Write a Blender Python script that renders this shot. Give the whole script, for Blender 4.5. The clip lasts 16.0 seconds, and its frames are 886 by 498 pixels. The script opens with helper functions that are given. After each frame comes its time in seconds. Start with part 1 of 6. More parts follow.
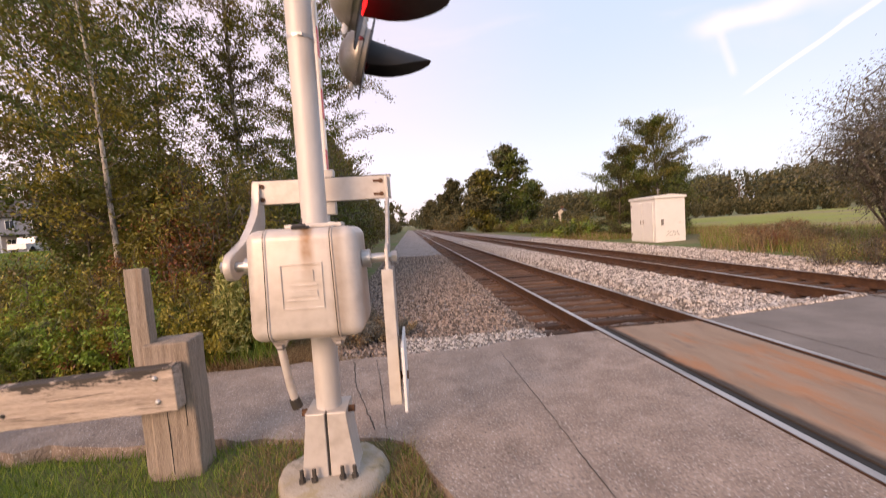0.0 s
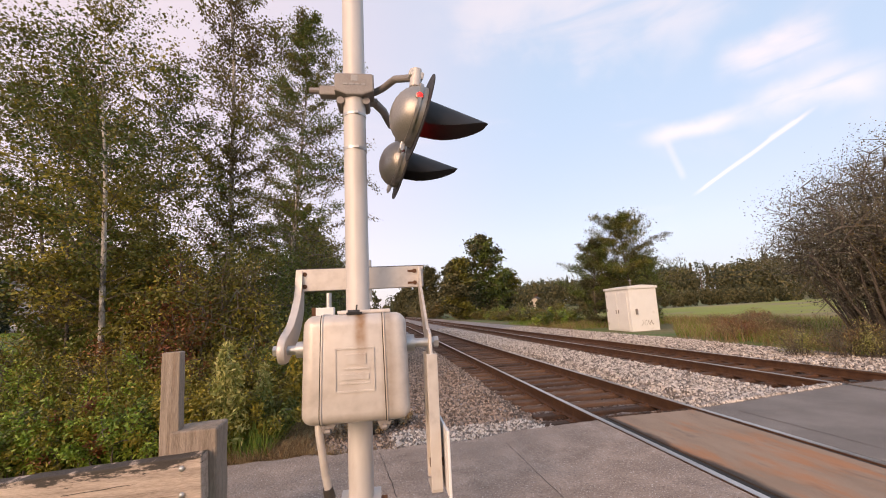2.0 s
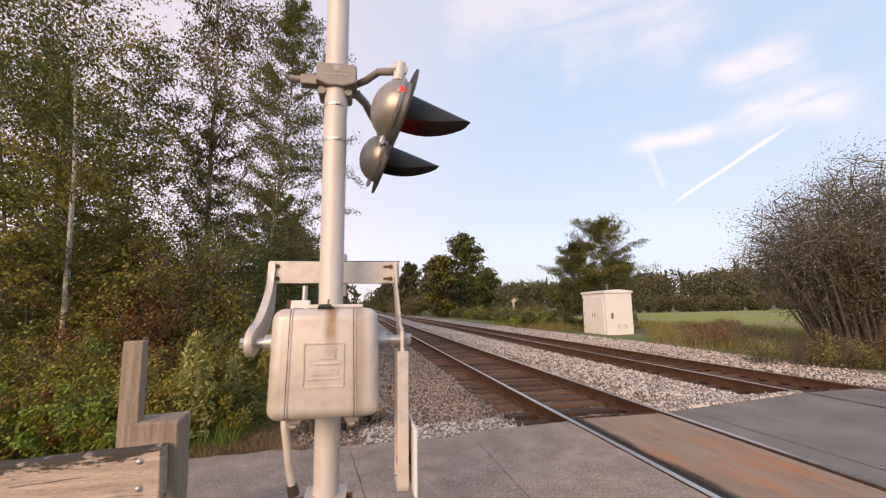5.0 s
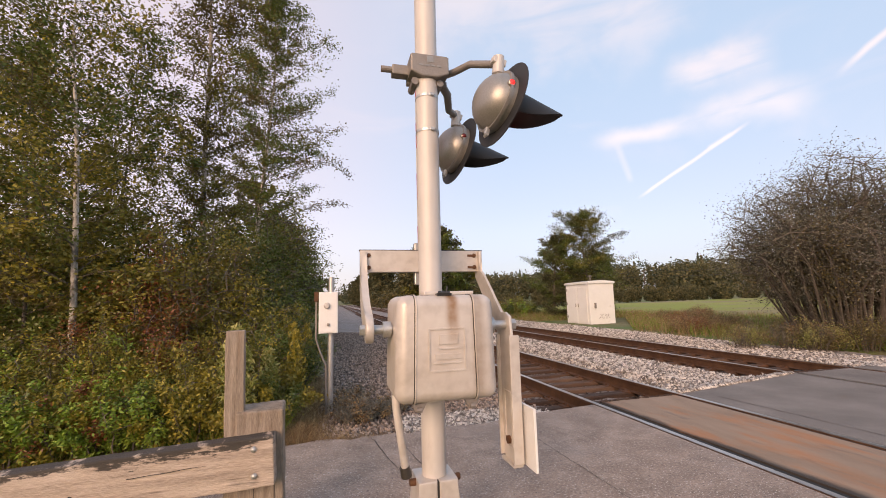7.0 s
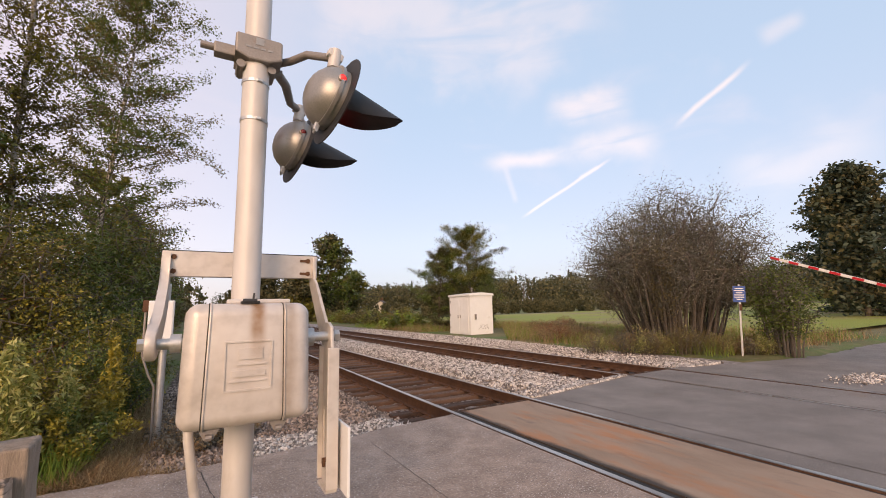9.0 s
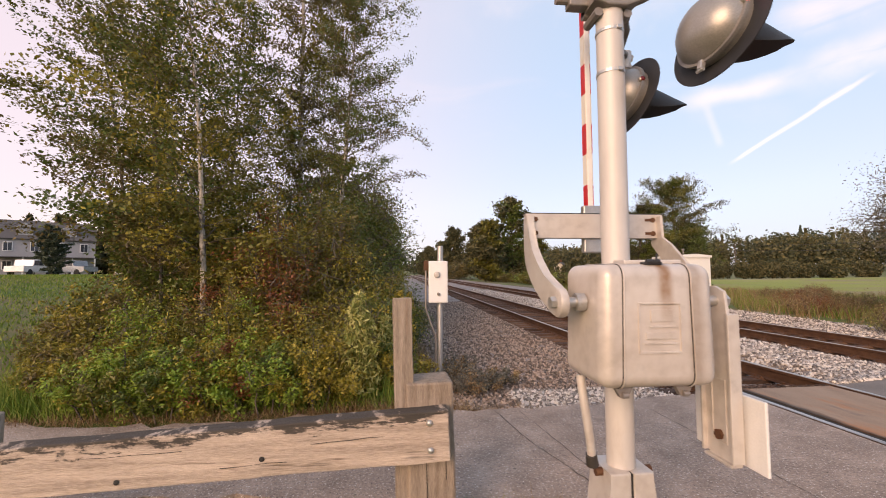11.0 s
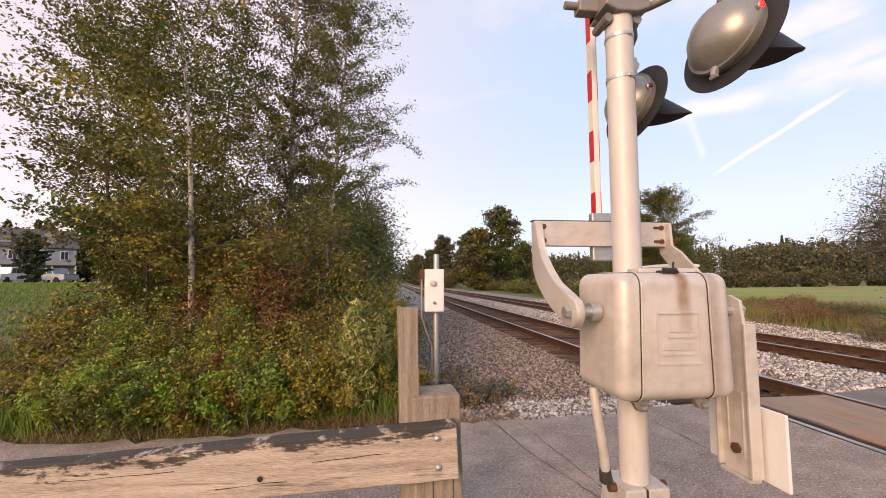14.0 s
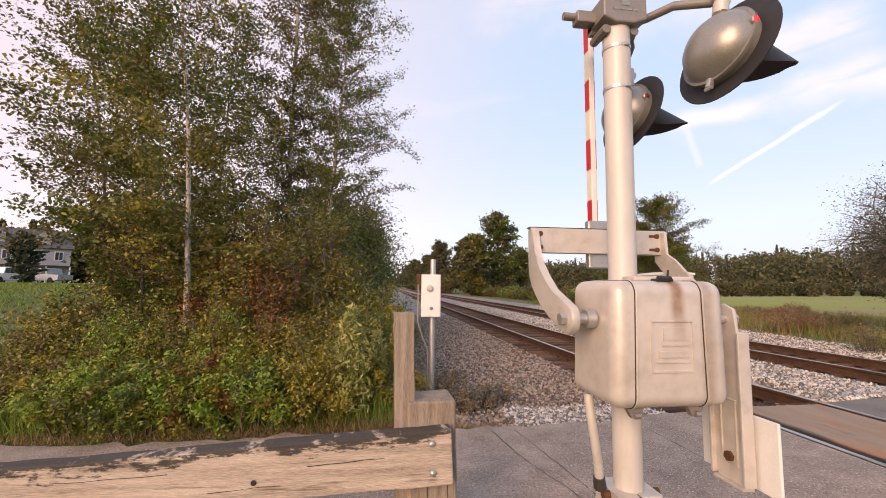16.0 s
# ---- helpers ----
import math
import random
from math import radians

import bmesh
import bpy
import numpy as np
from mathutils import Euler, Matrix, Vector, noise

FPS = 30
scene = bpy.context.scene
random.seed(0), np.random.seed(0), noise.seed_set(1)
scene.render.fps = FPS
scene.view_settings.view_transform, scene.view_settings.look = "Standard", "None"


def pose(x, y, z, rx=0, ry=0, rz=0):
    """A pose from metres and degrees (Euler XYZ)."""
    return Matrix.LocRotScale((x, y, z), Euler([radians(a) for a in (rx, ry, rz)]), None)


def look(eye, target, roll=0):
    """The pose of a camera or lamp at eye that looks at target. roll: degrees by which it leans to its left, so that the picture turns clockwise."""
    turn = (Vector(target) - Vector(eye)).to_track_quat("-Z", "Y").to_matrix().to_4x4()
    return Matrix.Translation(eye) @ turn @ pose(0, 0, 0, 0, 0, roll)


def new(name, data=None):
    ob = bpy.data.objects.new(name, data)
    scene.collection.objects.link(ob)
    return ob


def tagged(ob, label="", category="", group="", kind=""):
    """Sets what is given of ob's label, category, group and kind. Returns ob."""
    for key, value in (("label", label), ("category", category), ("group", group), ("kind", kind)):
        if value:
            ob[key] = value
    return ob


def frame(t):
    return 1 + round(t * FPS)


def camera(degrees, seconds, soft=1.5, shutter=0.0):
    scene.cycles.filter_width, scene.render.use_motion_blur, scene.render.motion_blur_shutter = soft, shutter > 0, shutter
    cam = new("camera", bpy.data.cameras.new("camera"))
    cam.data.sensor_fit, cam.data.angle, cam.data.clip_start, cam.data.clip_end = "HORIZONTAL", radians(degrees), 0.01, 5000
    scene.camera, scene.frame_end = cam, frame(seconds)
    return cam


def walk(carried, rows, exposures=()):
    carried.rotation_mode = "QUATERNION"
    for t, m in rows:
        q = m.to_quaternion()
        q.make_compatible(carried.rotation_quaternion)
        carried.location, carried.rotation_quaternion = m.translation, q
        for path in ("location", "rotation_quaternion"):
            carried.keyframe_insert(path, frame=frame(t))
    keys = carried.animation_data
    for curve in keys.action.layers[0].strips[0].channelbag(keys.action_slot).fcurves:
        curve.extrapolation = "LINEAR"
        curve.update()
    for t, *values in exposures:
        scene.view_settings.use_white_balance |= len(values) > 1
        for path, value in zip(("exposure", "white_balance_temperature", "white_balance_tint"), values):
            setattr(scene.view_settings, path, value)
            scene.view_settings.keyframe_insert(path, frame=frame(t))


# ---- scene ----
cam = camera(94.0, 16.0, soft=0.95, shutter=0.5)
PATH = [
    (0, (-0.682, 0.301, 1.495), (-0.527, 2.292, 1.385), -3.6),
    (0.5, (-0.876, 0.28, 1.532), (-0.676, 2.268, 1.622), -3.4),
    (1, (-0.976, 0.152, 1.548), (-0.761, 2.133, 1.722), -3.4),
    (1.5, (-1.104, 0.12, 1.534), (-0.813, 2.085, 1.767), -3.4),
    (2, (-1.085, 0.099, 1.519), (-0.787, 2.054, 1.818), -2.9),
    (2.5, (-1.038, 0.097, 1.522), (-0.745, 2.042, 1.883), -2.7),
    (3, (-0.994, 0.101, 1.522), (-0.666, 2.038, 1.897), -2.5),
    (3.5, (-0.946, 0.101, 1.525), (-0.6, 2.035, 1.899), -2.2),
    (4, (-0.923, 0.095, 1.533), (-0.549, 2.029, 1.88), -2.0),
    (4.5, (-0.934, 0.103, 1.522), (-0.544, 2.039, 1.835), -1.6),
    (5, (-1.047, 0.11, 1.522), (-0.665, 2.052, 1.806), -0.8),
    (5.2, (-1.171, 0.125, 1.52), (-0.758, 2.066, 1.764), -0.7),
    (7.3, (-1.85, 0.213, 1.493), (-1.297, 2.119, 1.742), -1.9),
    (7.5, (-1.771, 0.165, 1.489), (-1.135, 2.044, 1.742), -2.2),
    (8, (-1.577, 0.15, 1.493), (-0.833, 1.988, 1.758), -2.0),
    (8.5, (-1.405, 0.251, 1.481), (-0.526, 2.02, 1.796), -1.7),
    (9, (-1.425, 0.202, 1.48), (-0.446, 1.922, 1.768), -1.3),
    (9.5, (-1.836, 0.342, 1.498), (-1.267, 2.246, 1.723), -0.2),
    (10, (-1.996, 0.458, 1.517), (-1.707, 2.435, 1.604), 0.1),
    (10.2, (-2.099, 0.491, 1.502), (-1.899, 2.479, 1.588), -0.3),
    (12.3, (-2.574, 0.711, 1.49), (-2.371, 2.694, 1.65), -0.2),
    (12.5, (-2.559, 0.711, 1.494), (-2.337, 2.692, 1.651), -0.3),
    (13, (-2.537, 0.71, 1.492), (-2.3, 2.689, 1.655), -0.4),
    (13.5, (-2.524, 0.704, 1.492), (-2.272, 2.682, 1.641), -0.3),
    (14, (-2.519, 0.699, 1.493), (-2.268, 2.677, 1.65), -0.2),
    (14.5, (-2.521, 0.696, 1.489), (-2.274, 2.674, 1.649), 0.1),
    (15, (-2.524, 0.689, 1.49), (-2.282, 2.667, 1.659), 0.4),
    (15.5, (-2.52, 0.686, 1.492), (-2.269, 2.662, 1.677), 0.5),
    (16, (-2.522, 0.685, 1.494), (-2.257, 2.659, 1.676), 0.5),
]
walk(cam, [(t, look(eye, target, roll)) for t, eye, target, roll in PATH],
     [(0.0, 0.18, 7700, 25), (1.2, 0.07, 7550, 20), (5.0, 0.04, 7450, 19), (9.0, -0.03, 7450, 18), (12.5, 0.13, 7500, 20), (16.0, 0.13, 7500, 20)])

# ---- world and light ----
SUN_EL, SUN_AZ = radians(20), radians(215)      # low sun behind the camera, bearing clockwise from +y
world = bpy.data.worlds.new("dusk_sky")
scene.world = world
world.use_nodes = True
wn, wl = world.node_tree.nodes, world.node_tree.links
wn.clear()


def wmath(op, a, b=None, clamp=False):
    n = wn.new("ShaderNodeMath")
    n.operation, n.use_clamp = op, clamp
    for i, v in enumerate((a, b)):
        if v is None:
            continue
        if isinstance(v, (int, float)):
            n.inputs[i].default_value = v
        else:
            wl.new(v, n.inputs[i])
    return n.outputs[0]


def wmix(fac, a, b):
    n = wn.new("ShaderNodeMix")
    n.data_type = "RGBA"
    for sock, v in ((n.inputs[0], fac), (n.inputs[6], a), (n.inputs[7], b)):
        if isinstance(v, (int, float)):
            sock.default_value = v
        elif isinstance(v, tuple):
            sock.default_value = (*v, 1)
        else:
            wl.new(v, sock)
    return n.outputs[2]


def wdot(vec, d):
    n = wn.new("ShaderNodeVectorMath")
    n.operation = "DOT_PRODUCT"
    wl.new(vec, n.inputs[0])
    n.inputs[1].default_value = d
    return n.outputs["Value"]


def wramp(x, lo, hi):
    n = wn.new("ShaderNodeMapRange")
    n.interpolation_type = "SMOOTHSTEP"
    wl.new(x, n.inputs[0])
    n.inputs[1].default_value, n.inputs[2].default_value = lo, hi
    return n.outputs[0]


coord = wn.new("ShaderNodeTexCoord").outputs["Generated"]
nishita = wn.new("ShaderNodeTexSky")
nishita.sky_type, nishita.sun_disc = "NISHITA", False
nishita.sun_elevation, nishita.sun_rotation = SUN_EL, SUN_AZ
up = wdot(coord, (0, 0, 1))
# haze towards the horizon, blue overhead, a pink veil towards the northwest
sky = wmix(wramp(up, 0.0, 0.5), (0.545, 0.628, 0.835), (0.450, 0.643, 0.89))
sky = wmix(wramp(up, 0.0, 0.17), (0.37, 0.45, 0.69), sky)
veil = wmath("MULTIPLY", wramp(wdot(coord, (-0.80, 0.52, 0.30)), 0.2, 0.95), 0.8)
sky = wmix(veil, sky, (0.88, 0.76, 0.83))
# streaky cirrus
mp = wn.new("ShaderNodeMapping")
mp.inputs["Rotation"].default_value = (0.0, 0.35, 0.6)
mp.inputs["Scale"].default_value = (1.6, 4.2, 5.5)
wl.new(coord, mp.inputs[0])
cn = wn.new("ShaderNodeTexNoise")
cn.inputs["Scale"].default_value, cn.inputs["Detail"].default_value = 1.7, 7
cn.inputs["Distortion"].default_value = 0.5
wl.new(mp.outputs[0], cn.inputs["Vector"])
cirrus = wmath("MULTIPLY", wramp(cn.outputs["Fac"], 0.54, 0.80), wramp(up, 0.08, 0.3))
sky = wmix(wmath("MULTIPLY", cirrus, 0.22), sky, (0.93, 0.83, 0.89))


def streak(a, b, wide, soft, strength, colour):
    """A trail in the sky between two directions."""
    a, b = Vector(a).normalized(), Vector(b).normalized()
    n = a.cross(b).normalized()
    mid = (a + b).normalized()
    along = n.cross(mid)
    wob = wn.new("ShaderNodeTexNoise")
    wob.inputs["Scale"].default_value, wob.inputs["Detail"].default_value = 9, 5
    wl.new(coord, wob.inputs["Vector"])
    d = wmath("ADD", wdot(coord, tuple(n)), wmath("MULTIPLY", wmath("SUBTRACT", wob.outputs["Fac"], 0.5), wide * (4.0 if wide < 0.004 else 4.5)))
    d = wmath("ABSOLUTE", d)
    body = wmath("SUBTRACT", 1.0, wramp(d, 0.0, wide * (1 + soft)))
    half = abs(along.dot(a))
    ends = wmath("SUBTRACT", 1.0, wramp(wmath("ABSOLUTE", wdot(coord, tuple(along))), half * (0.75 if wide < 0.004 else 0.45), half * 1.2))
    front = wramp(wdot(coord, tuple(mid)), 0.2, 0.4)
    if wide > 0.008:                                    # wispy body
        wisp = wn.new("ShaderNodeTexNoise")
        wisp.inputs["Scale"].default_value, wisp.inputs["Detail"].default_value, wisp.inputs["Distortion"].default_value = 8, 4, 0.6
        lay = wn.new("ShaderNodeMapping")
        lay.inputs["Scale"].default_value = (0.6, 0.6, 2.4)
        wl.new(coord, lay.inputs[0])
        wl.new(lay.outputs[0], wisp.inputs["Vector"])
        body = wmath("MULTIPLY", body, wramp(wisp.outputs["Fac"], 0.18, 0.58))
    f = wmath("MULTIPLY", wmath("MULTIPLY", body, ends), wmath("MULTIPLY", front, strength))
    return wmix(f, sky, colour)


TRAILS = [((0.646, 0.732, 0.217), (0.752, 0.581, 0.313), 0.0026, 1.2, 0.85),
          ((0.720, 0.630, 0.284), (0.742, 0.596, 0.304), 0.0036, 1.4, 0.5),
          ((0.552, 0.76, 0.342), (0.707, 0.624, 0.333), 0.009, 2, 0.75),
          ((0.690, 0.642, 0.333), (0.800, 0.483, 0.354), 0.017, 2.2, 0.65),
          ((0.593, 0.736, 0.326), (0.624, 0.741, 0.248), 0.003, 2.5, 0.3),
          ((0.640, 0.640, 0.425), (0.752, 0.510, 0.419), 0.020, 1.8, 0.75),
          ((0.10, 0.76, 0.64), (0.60, 0.600, 0.535), 0.075, 1.2, 0.5),
          ((0.50, 0.66, 0.56), (0.66, 0.46, 0.60), 0.05, 1.6, 0.4),
          ((0.813, 0.455, 0.362), (0.839, 0.331, 0.433), 0.0040, 1.2, 0.85),
          ((0.830, 0.305, 0.462), (0.848, 0.245, 0.476), 0.008, 2.0, 0.4),
          ((0.883, 0.406, 0.233), (0.95, 0.20, 0.27), 0.03, 2.0, 0.4)]
for a, b, wide, soft, strength in TRAILS:
    sky = streak(a, b, wide, soft, strength, (0.97, 0.90, 0.93))
both = wn.new("ShaderNodeMix")
both.data_type, both.blend_type = "RGBA", "ADD"
both.inputs[0].default_value = 0.06
wl.new(sky, both.inputs[6])
wl.new(nishita.outputs[0], both.inputs[7])
bg = wn.new("ShaderNodeBackground")
bg.inputs["Strength"].default_value = 0.93
wl.new(both.outputs[2], bg.inputs["Color"])
wl.new(bg.outputs[0], wn.new("ShaderNodeOutputWorld").inputs["Surface"])

sun = new("sun", bpy.data.lights.new("sun", "SUN"))
sun.data.energy, sun.data.angle, sun.data.color = 3.2, radians(35), (1.0, 0.72, 0.50)
sun.matrix_world = look((0, 0, 0), (-math.sin(SUN_AZ) * math.cos(SUN_EL), -math.cos(SUN_AZ) * math.cos(SUN_EL), -math.sin(SUN_EL)))
scene.view_settings.exposure = 0.0

# ---- materials ----


def material(name, colours, scale=4.0, rough=0.6, metal=0.0, bump=0.2, grain=60.0, spots=None, stretch=(1, 1, 1), island=None, through_light=0.0, rough_var=0.15):
    """Node material: a ramp of colours over a two-scale noise, with fine relief. spots: (colour, scale, low, high, amount)
    adds stains. island: how far single pieces differ (Random Per Island); a negative value takes Object Info's Random."""
    m = bpy.data.materials.new(name)
    m.use_nodes = True
    nt = m.node_tree
    nodes, links = nt.nodes, nt.links
    bsdf = nodes["Principled BSDF"]
    geo = nodes.new("ShaderNodeNewGeometry")
    mapping = nodes.new("ShaderNodeMapping")
    mapping.inputs["Scale"].default_value = stretch
    links.new(geo.outputs["Position"], mapping.inputs[0])
    big = nodes.new("ShaderNodeTexNoise")
    big.inputs["Scale"].default_value, big.inputs["Detail"].default_value, big.inputs["Roughness"].default_value = scale, 6, 0.6
    links.new(mapping.outputs[0], big.inputs["Vector"])
    fine = nodes.new("ShaderNodeTexNoise")
    fine.inputs["Scale"].default_value, fine.inputs["Detail"].default_value = grain, 4
    links.new(mapping.outputs[0], fine.inputs["Vector"])
    mix = nodes.new("ShaderNodeMath")
    mix.operation = "MULTIPLY_ADD"
    mix.inputs[1].default_value = 0.45
    links.new(fine.outputs["Fac"], mix.inputs[0])
    half = nodes.new("ShaderNodeMath")
    half.operation = "MULTIPLY"
    half.inputs[1].default_value = 0.55
    links.new(big.outputs["Fac"], half.inputs[0])
    links.new(half.outputs[0], mix.inputs[2])
    value = mix.outputs[0]
    if island:
        rnd = geo.outputs["Random Per Island"]
        if island < 0:
            rnd = nodes.new("ShaderNodeObjectInfo").outputs["Random"]
        sub = nodes.new("ShaderNodeMath")
        sub.operation = "SUBTRACT"
        sub.inputs[1].default_value = 0.5
        links.new(rnd, sub.inputs[0])
        add = nodes.new("ShaderNodeMath")
        add.operation = "MULTIPLY_ADD"
        add.inputs[1].default_value = abs(island)
        links.new(sub.outputs[0], add.inputs[0])
        links.new(value, add.inputs[2])
        value = add.outputs[0]
    ramp = nodes.new("ShaderNodeValToRGB")
    els = ramp.color_ramp.elements
    lo, hi = 0.3, 0.7
    els[0].position, els[0].color = lo, (*colours[0], 1)
    els[1].position, els[1].color = hi, (*colours[-1], 1)
    for i, c in enumerate(colours[1:-1], 1):
        e = els.new(lo + (hi - lo) * i / (len(colours) - 1))
        e.color = (*c, 1)
    links.new(value, ramp.inputs[0])
    colour = ramp.outputs[0]
    for c, sc, a, b, amount in spots or ():
        n = nodes.new("ShaderNodeTexNoise")
        n.inputs["Scale"].default_value, n.inputs["Detail"].default_value, n.inputs["Roughness"].default_value = sc, 5, 0.65
        links.new(mapping.outputs[0], n.inputs["Vector"])
        r = nodes.new("ShaderNodeMapRange")
        r.interpolation_type = "SMOOTHSTEP"
        r.inputs[1].default_value, r.inputs[2].default_value, r.inputs[4].default_value = a, b, amount
        links.new(n.outputs["Fac"], r.inputs[0])
        mx = nodes.new("ShaderNodeMix")
        mx.data_type = "RGBA"
        links.new(r.outputs[0], mx.inputs[0])
        links.new(colour, mx.inputs[6])
        mx.inputs[7].default_value = (*c, 1)
        colour = mx.outputs[2]
    links.new(colour, bsdf.inputs["Base Color"])
    bsdf.inputs["Metallic"].default_value = metal
    rr = nodes.new("ShaderNodeMapRange")
    rr.inputs[3].default_value, rr.inputs[4].default_value = max(0.03, rough - rough_var), min(1, rough + rough_var)
    links.new(fine.outputs["Fac"], rr.inputs[0])
    links.new(rr.outputs[0], bsdf.inputs["Roughness"])
    if bump:
        b = nodes.new("ShaderNodeBump")
        b.inputs["Strength"].default_value, b.inputs["Distance"].default_value = bump, 0.6 / grain
        links.new(fine.outputs["Fac"], b.inputs["Height"])
        links.new(b.outputs[0], bsdf.inputs["Normal"])
    if through_light:
        tr = nodes.new("ShaderNodeBsdfTranslucent")
        links.new(colour, tr.inputs["Color"])
        ms = nodes.new("ShaderNodeMixShader")
        ms.inputs[0].default_value = through_light
        links.new(bsdf.outputs[0], ms.inputs[1])
        links.new(tr.outputs[0], ms.inputs[2])
        links.new(ms.outputs[0], nodes["Material Output"].inputs["Surface"])
    return m


def glowing(name, colour, strength):
    m = bpy.data.materials.new(name)
    m.use_nodes = True
    b = m.node_tree.nodes["Principled BSDF"]
    b.inputs["Base Color"].default_value = (*colour, 1)
    b.inputs["Emission Color"].default_value = (*colour, 1)
    b.inputs["Emission Strength"].default_value = strength
    return m


SILVER = material("silver_paint", [(0.42, 0.37, 0.33), (0.55, 0.50, 0.46), (0.60, 0.56, 0.52)], 3, 0.42, 0.2, 0.03, 16, [((0.24, 0.15, 0.09), 2.2, 0.62, 0.78, 0.35), ((0.30, 0.27, 0.25), 7, 0.58, 0.75, 0.35)])
MAST = material("mast_paint", [(0.50, 0.46, 0.43), (0.62, 0.58, 0.55)], 4, 0.5, 0.1, 0.03, 18, [((0.33, 0.27, 0.23), 5, 0.60, 0.8, 0.45)], stretch=(1, 1, 0.3))
CASTING = material("cast_metal", [(0.216, 0.187, 0.173), (0.302, 0.274, 0.252)], 9, 0.55, 0.4, 0.25, 90, [((0.20, 0.09, 0.04), 6, 0.6, 0.75, 0.6)])
LAMP_BODY = material("lamp_housing", [(0.233, 0.217, 0.201), (0.364, 0.338, 0.309)], 6, 0.38, 0.55, 0.06, 120, [((0.10, 0.08, 0.06), 8, 0.6, 0.75, 0.4)])
BLACK = material("black_paint", [(0.012, 0.012, 0.014), (0.03, 0.03, 0.033)], 8, 0.6, 0.0, 0.08, 120)
RUBBER = material("dark_gap", [(0.015, 0.014, 0.013), (0.03, 0.028, 0.026)], 8, 0.8, 0, 0.1, 100)
RUSTY = material("rusted_steel", [(0.062, 0.028, 0.014), (0.105, 0.046, 0.022), (0.149, 0.074, 0.037)], 7, 0.8, 0.2, 0.35, 90)
RAIL_SIDE = material("rusted_rail", [(0.045, 0.021, 0.013), (0.090, 0.043, 0.023), (0.15, 0.075, 0.038)], 5, 0.75, 0.3, 0.3, 80)
RAIL_TOP = material("worn_rail_head", [(0.42, 0.35, 0.31), (0.66, 0.57, 0.51)], 5, 0.36, 1.0, 0.03, 60, [((0.16, 0.09, 0.06), 9, 0.55, 0.75, 0.6)], stretch=(1, 0.1, 1))
TIE = material("weathered_tie", [(0.036, 0.019, 0.012), (0.092, 0.048, 0.029), (0.165, 0.095, 0.06)], 6, 0.9, 0, 0.8, 60, [((0.15, 0.055, 0.022), 3, 0.52, 0.72, 0.65)], stretch=(0.4, 3, 3), island=-0.25)
ASPHALT = material("worn_asphalt", [(0.146, 0.108, 0.086), (0.290, 0.218, 0.175), (0.47, 0.357, 0.289)], 3.0, 0.85, 0, 1.0, 42, [((0.38, 0.33, 0.30), 0.7, 0.48, 0.72, 0.35), ((0.10, 0.085, 0.075), 0.9, 0.56, 0.74, 0.45), ((0.74, 0.69, 0.65), 62, 0.585, 0.63, 0.8), ((0.05, 0.043, 0.04), 45, 0.58, 0.64, 0.75)])
DARK_ASPHALT = material("dark_asphalt", [(0.105, 0.090, 0.080), (0.185, 0.160, 0.143), (0.27, 0.236, 0.212)], 1.2, 0.85, 0, 0.6, 70, [((0.28, 0.25, 0.23), 0.5, 0.52, 0.74, 0.35), ((0.42, 0.38, 0.35), 80, 0.60, 0.65, 0.5), ((0.20, 0.12, 0.075), 1.1, 0.60, 0.76, 0.35)])
DUSTY = material("rust_dusted_asphalt", [(0.20, 0.135, 0.092), (0.30, 0.21, 0.148), (0.37, 0.27, 0.20)], 1.6, 0.9, 0, 0.5, 180, [((0.42, 0.16, 0.055), 1.1, 0.46, 0.68, 0.7), ((0.13, 0.10, 0.085), 2.3, 0.56, 0.74, 0.5)], stretch=(2.2, 0.6, 1))
BALLAST = material("ballast_bed", [(0.10, 0.085, 0.075), (0.25, 0.215, 0.20), (0.46, 0.41, 0.385)], 9, 0.95, 0, 1.0, 34, [((0.13, 0.075, 0.045), 0.6, 0.5, 0.7, 0.5)])
STONE_PALE = material("pale_ballast_stone", [(0.13, 0.108, 0.095), (0.40, 0.35, 0.31), (0.68, 0.61, 0.55)], 20, 0.9, 0, 0.4, 90, island=0.55)
STONE_GREY = material("grey_ballast_stone", [(0.09, 0.066, 0.052), (0.231, 0.169, 0.133), (0.46, 0.35, 0.282)], 20, 0.9, 0, 0.4, 90, island=0.5)
# rust brown, darkened further so the shade between ties is in the colour
STONE_RUST_SHADED = material("rust_stained_shaded_stone", [(0.022, 0.012, 0.008), (0.058, 0.031, 0.019), (0.12, 0.068, 0.044)], 20, 0.95, 0, 0.4, 90, island=0.5)
CONCRETE = material("old_concrete", [(0.24, 0.21, 0.17), (0.36, 0.32, 0.27), (0.44, 0.40, 0.35)], 5, 0.9, 0, 0.5, 90, [((0.26, 0.20, 0.06), 4, 0.48, 0.66, 0.6), ((0.09, 0.085, 0.05), 9, 0.55, 0.7, 0.6)])
WOOD = material("weathered_timber", [(0.20, 0.15, 0.115), (0.50, 0.395, 0.32), (0.74, 0.61, 0.51)], 5, 0.85, 0, 0.8, 70, [((0.05, 0.042, 0.035), 1.6, 0.60, 0.67, 0.75), ((0.30, 0.18, 0.09), 3.2, 0.60, 0.76, 0.3)], stretch=(0.35, 6, 6))
